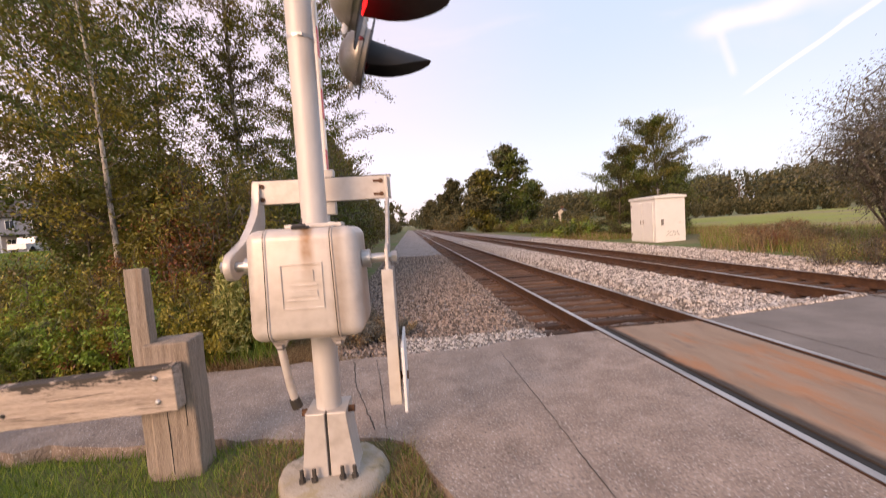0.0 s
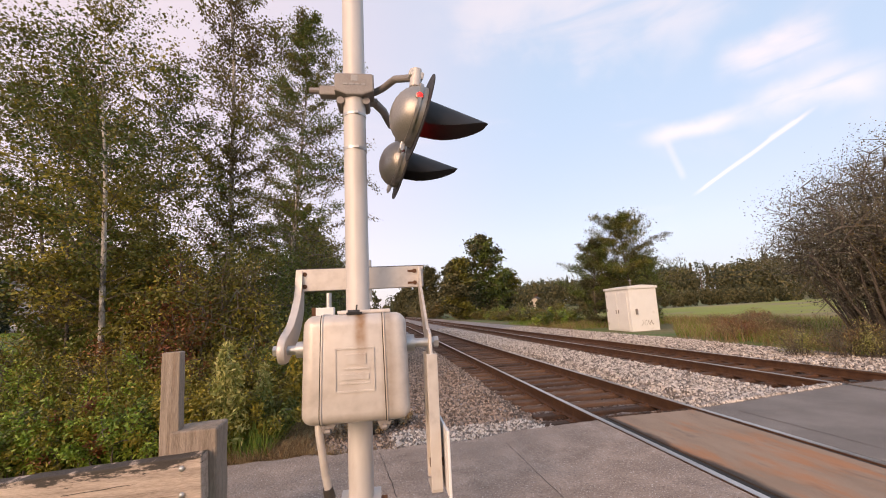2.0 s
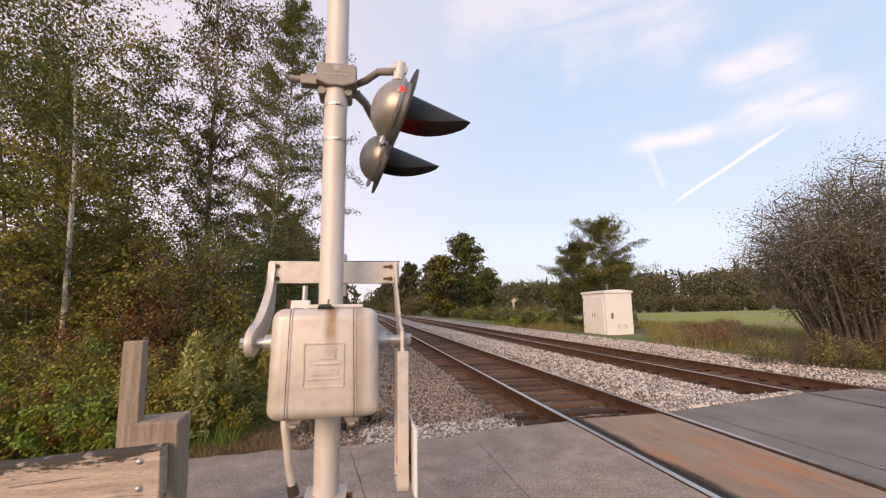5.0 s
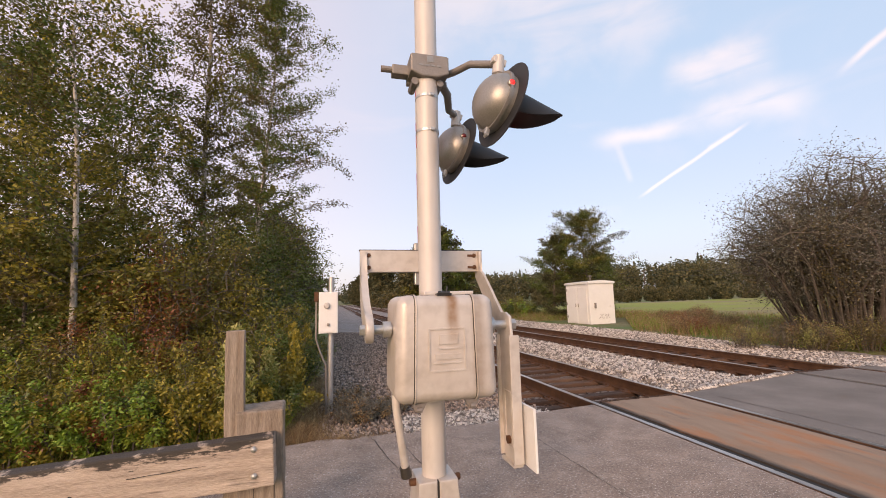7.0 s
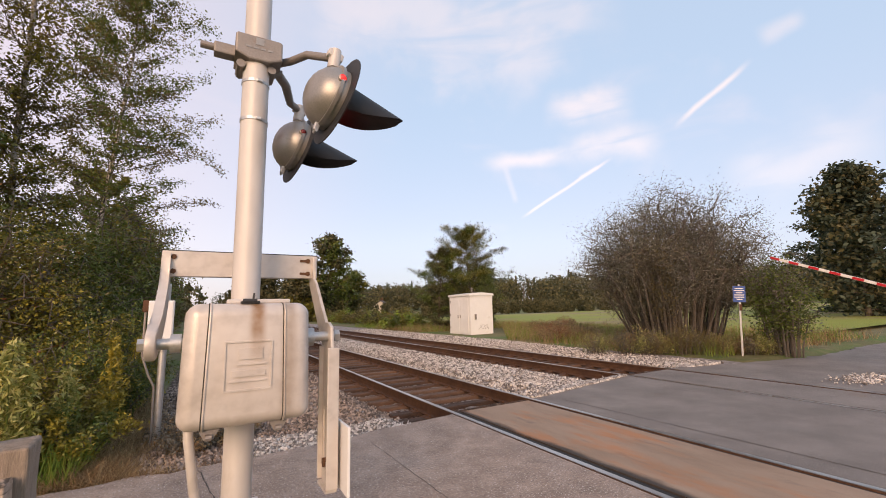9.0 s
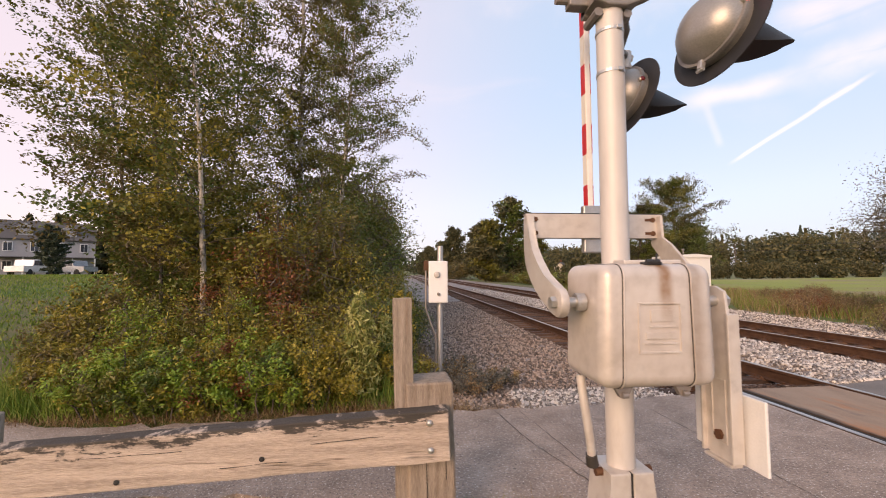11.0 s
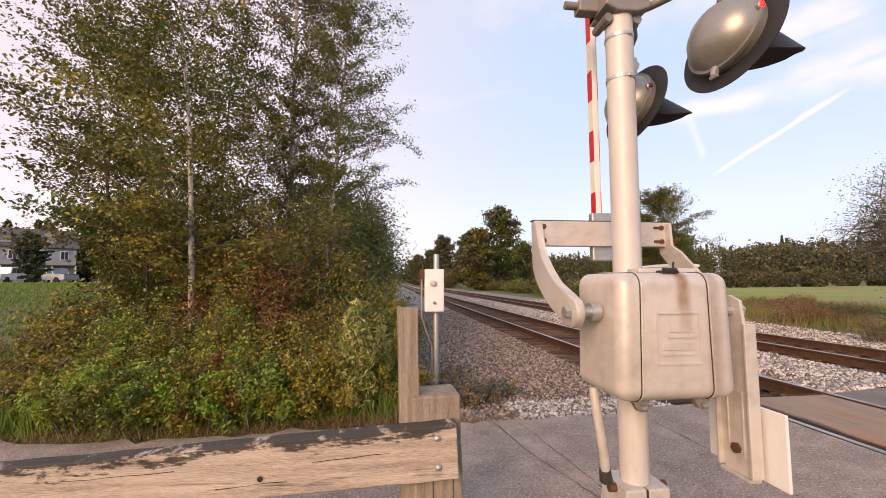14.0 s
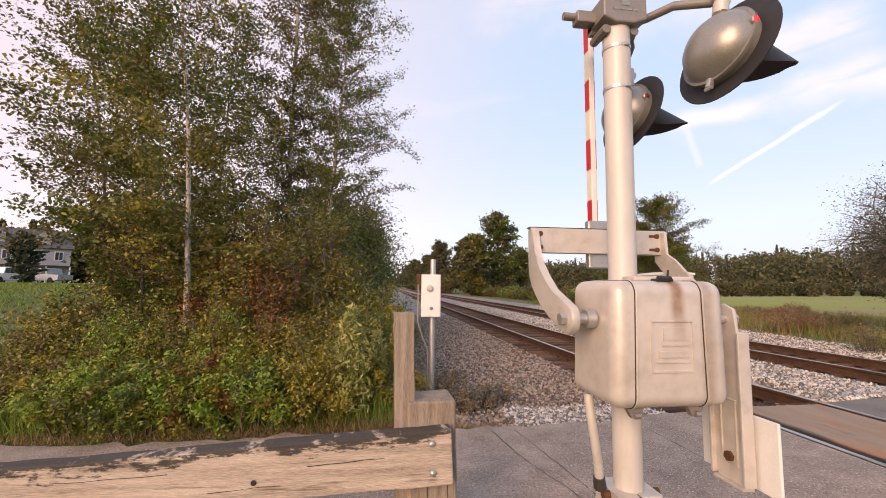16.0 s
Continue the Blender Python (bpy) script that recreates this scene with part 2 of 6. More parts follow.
WOOD_UP = material("weathered_post", [(0.13, 0.098, 0.073), (0.29, 0.228, 0.178), (0.45, 0.37, 0.30)], 5, 0.85, 0, 0.6, 70, [((0.022, 0.02, 0.018), 2.5, 0.64, 0.70, 0.85), ((0.26, 0.14, 0.07), 3.2, 0.58, 0.74, 0.4)], stretch=(6, 6, 0.35))
WHITE = material("white_enamel", [(0.66, 0.64, 0.62), (0.78, 0.76, 0.74)], 5, 0.5, 0, 0.06, 90, [((0.45, 0.36, 0.28), 6, 0.64, 0.8, 0.4)])
SHED_PAINT = material("shed_white_paint", [(0.66, 0.65, 0.62), (0.76, 0.75, 0.72)], 2, 0.5, 0, 0.05, 60, [((0.42, 0.36, 0.28), 1.5, 0.62, 0.8, 0.4)])
REFLECT_RED = material("red_sheeting", [(0.45, 0.015, 0.02), (0.62, 0.03, 0.035)], 20, 0.35, 0, 0.05, 200)
REFLECT_WHITE = material("white_sheeting", [(0.72, 0.66, 0.55), (0.8, 0.76, 0.7)], 20, 0.35, 0, 0.05, 200)
GALV = material("galvanised_steel", [(0.40, 0.39, 0.38), (0.55, 0.54, 0.53)], 20, 0.4, 0.7, 0.1, 120)
SOIL_GRASS = material("grass_ground", [(0.07, 0.065, 0.025), (0.13, 0.12, 0.045), (0.21, 0.17, 0.085)], 0.5, 0.95, 0, 0.9, 26, [((0.26, 0.19, 0.11), 1.1, 0.52, 0.7, 0.7), ((0.065, 0.13, 0.016), 0.16, 0.46, 0.58, 0.85)])
GRASS = material("grass_blades", [(0.075, 0.145, 0.014), (0.15, 0.24, 0.028), (0.27, 0.30, 0.06)], 2, 0.7, 0, 0, 30, island=0.5, through_light=0.3)
GOLDEN = material("pale_weed_leaves", [(0.19, 0.22, 0.05), (0.34, 0.35, 0.10), (0.55, 0.50, 0.20)], 2, 0.6, 0, 0, 10, island=0.5, through_light=0.35)
STRAW = material("dry_grass", [(0.16, 0.09, 0.04), (0.30, 0.19, 0.09), (0.42, 0.31, 0.17)], 2, 0.8, 0, 0, 30, island=0.6, through_light=0.3)
LEAF_POPLAR = material("poplar_leaves", [(0.080, 0.080, 0.013), (0.150, 0.142, 0.022), (0.255, 0.212, 0.039)], 0.6, 0.5, 0, 0, 10, island=0.22, through_light=0.22)
LEAF_OLIVE = material("olive_leaves", [(0.073, 0.06, 0.018), (0.134, 0.105, 0.031), (0.222, 0.154, 0.055)], 0.6, 0.5, 0, 0, 10, island=0.22, through_light=0.22)
LEAF_GREEN = material("green_leaves", [(0.047, 0.074, 0.012), (0.094, 0.13, 0.021), (0.17, 0.189, 0.037)], 0.6, 0.5, 0, 0, 10, island=0.22, through_light=0.22)
LEAF_BRIGHT = material("bright_leaves", [(0.113, 0.189, 0.016), (0.203, 0.302, 0.033), (0.369, 0.414, 0.066)], 0.8, 0.5, 0, 0, 10, island=0.22, through_light=0.22)
LEAF_YELLOW = material("yellowing_leaves", [(0.14, 0.125, 0.016), (0.27, 0.225, 0.030), (0.44, 0.34, 0.05)], 0.8, 0.5, 0, 0, 10, island=0.22, through_light=0.22)
LEAF_RED = material("reddening_leaves", [(0.128, 0.036, 0.016), (0.232, 0.076, 0.028), (0.296, 0.152, 0.036)], 0.8, 0.5, 0, 0, 10, island=0.22, through_light=0.22)
LEAF_GREY = material("thin_grey_leaves", [(0.085, 0.075, 0.056), (0.16, 0.145, 0.11), (0.25, 0.228, 0.176)], 0.8, 0.6, 0, 0, 10, island=0.4, through_light=0.22)
LEAF_WILLOW = material("willow_leaves", [(0.088, 0.088, 0.062), (0.17, 0.165, 0.118), (0.27, 0.26, 0.195)], 0.8, 0.6, 0, 0, 10, island=0.4, through_light=0.25)
LEAF_FAR = material("far_foliage", [(0.041, 0.048, 0.02), (0.086, 0.087, 0.036), (0.154, 0.132, 0.059)], 0.15, 0.8, 0, 0, 6, island=0.6, through_light=0.2)
LEAF_FIR = material("fir_foliage", [(0.026, 0.042, 0.026), (0.053, 0.075, 0.046), (0.095, 0.115, 0.072)], 0.15, 0.8, 0, 0, 6, island=0.6, through_light=0.2)
BARK_PALE = material("pale_bark", [(0.16, 0.135, 0.11), (0.42, 0.37, 0.31), (0.64, 0.58, 0.50)], 6, 0.85, 0, 0.5, 50, [((0.05, 0.045, 0.04), 7, 0.5, 0.62, 0.85)], stretch=(1, 1, 0.5))
BARK = material("dark_bark", [(0.045, 0.036, 0.03), (0.11, 0.09, 0.072), (0.17, 0.14, 0.115)], 6, 0.9, 0, 0.6, 50)
LENS_ON = glowing("lit_red_lens", (1.0, 0.02, 0.02), 2.5)

DRIVE = material("drive_paint", [(0.44, 0.385, 0.34), (0.56, 0.50, 0.455), (0.62, 0.57, 0.525)], 3, 0.40, 0.2, 0.02, 14, [((0.26, 0.18, 0.12), 2.6, 0.60, 0.78, 0.35), ((0.37, 0.33, 0.30), 6, 0.55, 0.72, 0.4)])


def stain_along(m, axis, start, full, wobble, scale, stretch, colour, amount):
    """An irregular stain that begins at one height or line of the material and is full at another."""
    nodes, links = m.node_tree.nodes, m.node_tree.links
    bsdf = nodes["Principled BSDF"]
    old = bsdf.inputs["Base Color"].links[0].from_socket
    geo = nodes.new("ShaderNodeNewGeometry")
    sep = nodes.new("ShaderNodeSeparateXYZ")
    links.new(geo.outputs["Position"], sep.inputs[0])
    mp = nodes.new("ShaderNodeMapping")
    mp.inputs["Scale"].default_value = stretch
    links.new(geo.outputs["Position"], mp.inputs[0])
    wob = nodes.new("ShaderNodeTexNoise")
    wob.inputs["Scale"].default_value, wob.inputs["Detail"].default_value = scale, 5
    links.new(mp.outputs[0], wob.inputs["Vector"])
    add = nodes.new("ShaderNodeMath")
    add.operation = "MULTIPLY_ADD"
    add.inputs[1].default_value = wobble
    links.new(wob.outputs["Fac"], add.inputs[0])
    links.new(sep.outputs[axis], add.inputs[2])
    rng_node = nodes.new("ShaderNodeMapRange")
    rng_node.interpolation_type = "SMOOTHSTEP"
    links.new(add.outputs[0], rng_node.inputs[0])
    rng_node.inputs[1].default_value, rng_node.inputs[2].default_value = start + wobble / 2, full + wobble / 2
    rng_node.inputs[4].default_value = amount
    mix = nodes.new("ShaderNodeMix")
    mix.data_type = "RGBA"
    links.new(rng_node.outputs[0], mix.inputs[0])
    links.new(old, mix.inputs[6])
    mix.inputs[7].default_value = (*colour, 1)
    links.new(mix.outputs[2], bsdf.inputs["Base Color"])


# grease beside the near rail
stain_along(DUSTY, 0, 1.99, 1.90, 0.30, 1.3, (2, 1, 1), (0.024, 0.021, 0.019), 0.92)
CRACK_DIRT = material("crack_dirt", [(0.045, 0.037, 0.031), (0.10, 0.08, 0.066)], 8, 0.95, 0, 0.3, 90)
GREASED = material("greased_bolt_steel", [(0.05, 0.045, 0.04), (0.10, 0.09, 0.08)], 20, 0.55, 0.5, 0.2, 120)


def streak_down(m, x, width, top, bottom, colour, amount):
    """A stain that has run down a surface from a point."""
    nodes, links = m.node_tree.nodes, m.node_tree.links
    bsdf = nodes["Principled BSDF"]
    old = bsdf.inputs["Base Color"].links[0].from_socket
    sep = nodes.new("ShaderNodeSeparateXYZ")
    links.new(nodes.new("ShaderNodeNewGeometry").outputs["Position"], sep.inputs[0])
    wob = nodes.new("ShaderNodeTexNoise")
    wob.inputs["Scale"].default_value = 11

    def calc(op, a, b):
        n = nodes.new("ShaderNodeMath")
        n.operation = op
        for i, v in enumerate((a, b)):
            if isinstance(v, (int, float)):
                n.inputs[i].default_value = v
            else:
                links.new(v, n.inputs[i])
        return n.outputs[0]

    def fall(v, lo, hi):
        n = nodes.new("ShaderNodeMapRange")
        n.interpolation_type = "SMOOTHSTEP"
        links.new(v, n.inputs[0])
        n.inputs[1].default_value, n.inputs[2].default_value = lo, hi
        return n.outputs[0]

    side = calc("ABSOLUTE", calc("SUBTRACT", sep.outputs[0], x), 0)
    across = calc("SUBTRACT", 1.0, fall(side, width * 0.15, width))
    down = fall(sep.outputs[2], bottom, top)
    f = calc("MULTIPLY", calc("MULTIPLY", across, down), calc("MULTIPLY", calc("ADD", wob.outputs["Fac"], 0.35), amount))
    mx = nodes.new("ShaderNodeMix")
    mx.data_type = "RGBA"
    links.new(f, mx.inputs[0])
    links.new(old, mx.inputs[6])
    mx.inputs[7].default_value = (*colour, 1)
    links.new(mx.outputs[2], bsdf.inputs["Base Color"])


streak_down(DRIVE, -1.205, 0.05, 1.52, 1.16, (0.26, 0.13, 0.05), 1.0)
streak_down(DRIVE, -1.06, 0.05, 1.06, 0.90, (0.28, 0.20, 0.14), 0.6)


def rot_edge(m, top, deep, colour):
    """Black rot that eats down from a timber's top edge in an uneven line."""
    nodes, links = m.node_tree.nodes, m.node_tree.links
    bsdf = nodes["Principled BSDF"]
    old = bsdf.inputs["Base Color"].links[0].from_socket
    pos = nodes.new("ShaderNodeNewGeometry").outputs["Position"]
    sep = nodes.new("ShaderNodeSeparateXYZ")
    links.new(pos, sep.inputs[0])
    mp = nodes.new("ShaderNodeMapping")
    mp.inputs["Scale"].default_value = (1.9, 1.0, 7.0)
    links.new(pos, mp.inputs[0])
    wob = nodes.new("ShaderNodeTexNoise")
    wob.inputs["Scale"].default_value, wob.inputs["Detail"].default_value, wob.inputs["Roughness"].default_value = 3.2, 6, 0.7
    links.new(mp.outputs[0], wob.inputs["Vector"])
    line = nodes.new("ShaderNodeMath")
    line.operation = "MULTIPLY_ADD"
    line.inputs[1].default_value, line.inputs[2].default_value = -deep * 9.0, top + deep * 3.7
    links.new(wob.outputs["Fac"], line.inputs[0])
    diff = nodes.new("ShaderNodeMath")
    diff.operation = "SUBTRACT"
    tilt = nodes.new("ShaderNodeMath")                  # the beam falls towards its far end
    tilt.operation = "MULTIPLY_ADD"
    tilt.inputs[1].default_value = -0.050
    links.new(sep.outputs[0], tilt.inputs[0])
    links.new(sep.outputs[2], tilt.inputs[2])
    links.new(tilt.outputs[0], diff.inputs[0])
    links.new(line.outputs[0], diff.inputs[1])
    r = nodes.new("ShaderNodeMapRange")
    r.interpolation_type = "SMOOTHSTEP"
    r.inputs[1].default_value, r.inputs[2].default_value, r.inputs[4].default_value = -0.012, 0.02, 0.92
    links.new(diff.outputs[0], r.inputs[0])
    mx = nodes.new("ShaderNodeMix")
    mx.data_type = "RGBA"
    links.new(r.outputs[0], mx.inputs[0])
    links.new(old, mx.inputs[6])
    mx.inputs[7].default_value = (*colour, 1)
    links.new(mx.outputs[2], bsdf.inputs["Base Color"])


rot_edge(WOOD, 0.752 + 0.107, 0.042, (0.028, 0.025, 0.022))

# ---- mesh helpers ----


def part(name, bm, mat, parent=None, label="", smooth=False):
    """Links a bmesh as one mesh object under a thing or under a part."""
    me = bpy.data.meshes.new(name)
    bm.normal_update()
    bm.to_mesh(me)
    bm.free()
    me.materials.append(mat)
    if smooth:
        for p in me.polygons:
            p.use_smooth = True
        me.set_sharp_from_angle(angle=radians(40))
    ob = new(name, me)
    ob.parent = parent
    return tagged(ob, label)


def thing(name, place, label, category, group="", kind="", turn=0.0):
    """An Empty at a thing's base, which parents its parts."""
    ob = new(name)
    ob.empty_display_size = 0.1
    ob.matrix_basis = pose(*place, 0, 0, turn)
    return tagged(ob, label, category, group, kind)


def box(bm, c, s, bevel=0.0, m=None, seg=2):
    """A box with centre c and size s, its edges rounded by bevel."""
    r = bmesh.ops.create_cube(bm, size=1)
    vs = r["verts"]
    for v in vs:
        v.co = Vector((c[0] + v.co.x * s[0], c[1] + v.co.y * s[1], c[2] + v.co.z * s[2]))
    if bevel:
        es = list({e for v in vs for e in v.link_edges})
        out = bmesh.ops.bevel(bm, geom=es, offset=bevel, segments=seg, affect="EDGES", profile=0.5)
        vs = list({v for f in out["faces"] for v in f.verts} | {v for v in vs if v.is_valid})
    if m is not None:
        for v in vs:
            v.co = m @ v.co
    return vs


def tube(bm, pts, radii, n=10, caps=True):
    """A tube through points with a radius at each."""
    pts = [Vector(p) for p in pts]
    if isinstance(radii, (int, float)):
        radii = [radii] * len(pts)
    rings, ref = [], None
    for i, p in enumerate(pts):
        d = (pts[min(i + 1, len(pts) - 1)] - pts[max(i - 1, 0)]).normalized()
        if ref is None:
            ref = d.orthogonal().normalized()
        ref = (ref - d * ref.dot(d)).normalized()
        side = d.cross(ref)
        rings.append([bm.verts.new(p + (ref * math.cos(2 * math.pi * k / n) + side * math.sin(2 * math.pi * k / n)) * radii[i]) for k in range(n)])
    for a, b in zip(rings, rings[1:]):
        for k in range(n):
            bm.faces.new((a[k], a[(k + 1) % n], b[(k + 1) % n], b[k]))
    if caps:
        bm.faces.new(rings[0][::-1])
        bm.faces.new(rings[-1])


def lathe(bm, profile, m, n=28):
    """Turns a profile of (radius, height) about m's z axis."""
    rings = []
    for r, h in profile:
        if r < 1e-5:
            rings.append([bm.verts.new(m @ Vector((0, 0, h)))])
        else:
            rings.append([bm.verts.new(m @ Vector((r * math.cos(2 * math.pi * k / n), r * math.sin(2 * math.pi * k / n), h))) for k in range(n)])
    for a, b in zip(rings, rings[1:]):
        for k in range(n):
            q = [a[k % len(a)], a[(k + 1) % len(a)], b[(k + 1) % len(b)], b[k % len(b)]]
            q = [v for i, v in enumerate(q) if v not in q[:i]]
            if len(q) > 2:
                bm.faces.new(q)


def prism(bm, outline, depth, m, bevel=0.0):
    """An outline of (u, v) pushed along m's z axis by depth, centred on it."""
    lo = [bm.verts.new(m @ Vector((u, v, -depth / 2))) for u, v in outline]
    hi = [bm.verts.new(m @ Vector((u, v, depth / 2))) for u, v in outline]
    n = len(outline)
    faces = [bm.faces.new(lo[::-1]), bm.faces.new(hi)]
    for i in range(n):
        faces.append(bm.faces.new((lo[i], lo[(i + 1) % n], hi[(i + 1) % n], hi[i])))
    if bevel:
        es = [e for f in faces[:2] for e in f.edges]
        bmesh.ops.bevel(bm, geom=list(set(es)), offset=bevel, segments=2, affect="EDGES", profile=0.5)


def quads(name, verts, mat, parent=None, label="", per=4):
    """One mesh of many separate faces: verts is (count * per, 3)."""
    verts = np.ascontiguousarray(verts, dtype=np.float32)
    n = len(verts) // per
    me = bpy.data.meshes.new(name)
    me.vertices.add(n * per)
    me.vertices.foreach_set("co", verts.ravel())
    me.loops.add(n * per)
    me.loops.foreach_set("vertex_index", np.arange(n * per, dtype=np.int32))
    me.polygons.add(n)
    me.polygons.foreach_set("loop_start", np.arange(0, n * per, per, dtype=np.int32))
    me.update(calc_edges=True)
    me.validate()
    me.materials.append(mat)
    ob = new(name, me)
    ob.parent = parent
    return tagged(ob, label)


def leaves(rng, centres, size, droop=0.3, narrow=0.6):
    """Folded, pointed leaves of about that length at the centres, turned every way."""
    n = len(centres)
    a = rng.normal(size=(n, 3))
    a[:, 2] -= droop
    a /= np.linalg.norm(a, axis=1)[:, None]
    b = np.cross(a, rng.normal(size=(n, 3)))
    b /= np.linalg.norm(b, axis=1)[:, None] + 1e-9
    c = np.cross(a, b)
    s = (size * rng.uniform(0.6, 1.35, n))[:, None]
    out = np.empty((n, 4, 3))
    out[:, 0] = centres - a * s * 0.5
    out[:, 1] = centres + b * s * narrow * 0.5 + c * s * 0.10
    out[:, 2] = centres + a * s * 0.5
    out[:, 3] = centres - b * s * narrow * 0.5 + c * s * 0.10
    return out.reshape(-1, 3)


def blades(rng, roots, height, width, lean=0.35):
    """Tapered grass blades, three-cornered, standing on the roots."""
    n = len(roots)
    ang = rng.uniform(0, 2 * math.pi, n)
    h = height * rng.uniform(0.45, 1.3, n)
    out = np.empty((n, 3, 3))
    side = np.stack([np.cos(ang), np.sin(ang), np.zeros(n)], 1) * width * 0.5
    tip = np.stack([rng.normal(0, lean, n) * h, rng.normal(0, lean, n) * h, h], 1)
    out[:, 0], out[:, 1], out[:, 2] = roots - side, roots + side, roots + tip
    return out.reshape(-1, 3)


def smooth01(a, lo, hi):
    t = np.clip((a - lo) / (hi - lo), 0, 1)
    return t * t * (3 - 2 * t)

# ---- ground, pavement and tracks' bed ----
RAIL_X = (1.75, 3.257, 6.45, 7.957)
EDGE_Y = 5.45


def ground_z(x, y):
    """Height of the ground: level by the crossing, a trough under the ballast, rising lawns to the northwest."""
    x, y = np.asarray(x, float), np.asarray(y, float)
    z = -0.02 + 1.45 * smooth01(-x, 8.5, 26) * smooth01(y, 2, 14)
    bed = smooth01(x, -2.3, -1.2) * (1 - smooth01(x, 10.3, 11.0)) * smooth01(y, 5.15, 5.5)
    z = z - 0.42 * bed
    path = smooth01(x, -0.75, -0.55) * (1 - smooth01(x, 12, 13)) * (1 - smooth01(y, 5.3, 5.5))
    strip = (1 - smooth01(np.abs(y - 4.27), 0.82, 0.95)) * (x < 0)
    east = smooth01(x, 8.0, 8.3) * (1 - smooth01(np.abs(y - 1.0), 4.6, 4.9)) * (1 - smooth01(x, 60, 61))
    z = z - 0.09 * np.maximum(np.maximum(path, strip * (x > -7.2)), east)
    z = z + 6.0 * smooth01(x + 0.5 * y, 120, 420)
    return z


def axis(lo, hi, fine_lo, fine_hi, step, grow=1.16):
    a = list(np.arange(fine_lo, fine_hi + 1e-6, step))
    s, v = step, fine_hi
    while v < hi:
        s *= grow
        v += s
        a.append(v)
    s, v = step, fine_lo
    while v > lo:
        s *= grow
        v -= s
        a.insert(0, v)
    return np.array(a)


def sheet(name, xs, ys, zf, mat, parent=None, keep=None):
    """A height field over the lines xs and ys."""
    gx, gy = np.meshgrid(xs, ys)
    gz = zf(gx, gy)
    nx, ny = len(xs), len(ys)
    v = np.stack([gx.ravel(), gy.ravel(), gz.ravel()], 1)
    idx = np.arange(nx * ny).reshape(ny, nx)
    f = np.stack([idx[:-1, :-1], idx[:-1, 1:], idx[1:, 1:], idx[1:, :-1]], -1).reshape(-1, 4)
    me = bpy.data.meshes.new(name)
    me.from_pydata(v.tolist(), [], f.tolist())
    for p in me.polygons:
        p.use_smooth = True
    me.materials.append(mat)
    ob = new(name, me)
    ob.parent = parent
    return ob


def rough_z(x, y, scale, amount):
    return amount * (np.sin(x * scale + 1.3 * np.sin(y * scale * 0.7)) * np.cos(y * scale * 0.9 + np.sin(x * scale * 1.3)))


ground = sheet("ground", axis(-1500, 1500, -9.0, 14.0, 0.16), axis(-700, 1800, 0.0, 12.0, 0.16),
               lambda x, y: ground_z(x, y) + rough_z(x, y, 2.1, 0.012), SOIL_GRASS)
tagged(ground, "mown and rough grass ground with dry patches beside the tracks", "ground", kind="structure")


def slab(name, outline, top, thick, mat, label):
    """A paved slab with an uneven outline and real edges."""
    bm = bmesh.new()
    hi = [bm.verts.new((x, y, top)) for x, y in outline]
    lo = [bm.verts.new((x, y, top - thick)) for x, y in outline]
    n = len(outline)
    bm.faces.new(hi)
    for i in range(n):
        bm.faces.new((hi[i], lo[i], lo[(i + 1) % n], hi[(i + 1) % n]))
    bmesh.ops.triangulate(bm, faces=[f for f in bm.faces if len(f.verts) > 4])
    ob = part(name, bm, mat)
    return tagged(ob, label, "pavement", kind="structure")


def ragged(p, q, step=0.16, amount=0.035, seed=1):
    """Points from p to q with a broken edge."""
    rng = np.random.default_rng(seed)
    n = max(2, int(math.hypot(q[0] - p[0], q[1] - p[1]) / step))
    nx, ny = -(q[1] - p[1]), q[0] - p[0]
    d = math.hypot(nx, ny)
    out = []
    for i in range(n):
        a = i / n
        k = rng.normal(0, amount) if 0 < i else 0
        out.append((p[0] + (q[0] - p[0]) * a + nx / d * k, p[1] + (q[1] - p[1]) * a + ny / d * k))
    return out


path_outline = (ragged((-5.9, 5.12), (-5.2, 5.07), seed=2) + ragged((-5.2, 5.07), (-2.5, 5.17), seed=3) + ragged((-2.5, 5.17), (-0.3, 5.18), seed=4) +
                ragged((-0.3, 5.18), (1.0, 5.46), seed=5) + [(1.69, 5.50), (1.69, -14.0), (-0.45, -14.0)] + ragged((-0.45, -14.0), (-0.50, 2.4), 0.3, seed=6) +
                ragged((-0.50, 2.4), (-0.78, 3.12), seed=7) + ragged((-0.78, 3.12), (-1.7, 3.36), seed=8) + ragged((-1.7, 3.36), (-3.9, 3.62), seed=9) +
                ragged((-3.9, 3.62), (-10, 4.1), seed=10) + ragged((-10, 4.1), (-24, 9.5), 0.5, seed=11) + ragged((-24, 11.3), (-10, 6.4), 0.5, seed=12) + ragged((-10, 6.4), (-5.9, 5.12), seed=13))
slab("pavement", path_outline, 0.0, 0.16, ASPHALT, "worn grey asphalt path and crossing approach with cracks")
slab("pavement", [(1.885, -14), (3.15, -14), (3.15, 5.5)] + ragged((3.15, 5.62), (1.885, 5.62), seed=21) + [(1.885, 5.62)], -0.004, 0.16, DUSTY, "rust-dusted asphalt between the rails of the crossing")
slab("pavement", [(3.30, -14), (6.40, -14)] + ragged((6.40, 6.20), (3.30, 5.66), seed=22) + [(3.30, 5.66)], 0.0, 0.16, DARK_ASPHALT, "dark asphalt between the two tracks")
slab("pavement", [(6.55, -14), (7.85, -14)] + ragged((7.85, 6.25), (6.55, 6.22), seed=23) + [(6.55, 6.22)], -0.004, 0.16, DARK_ASPHALT, "asphalt between the rails of the far track")
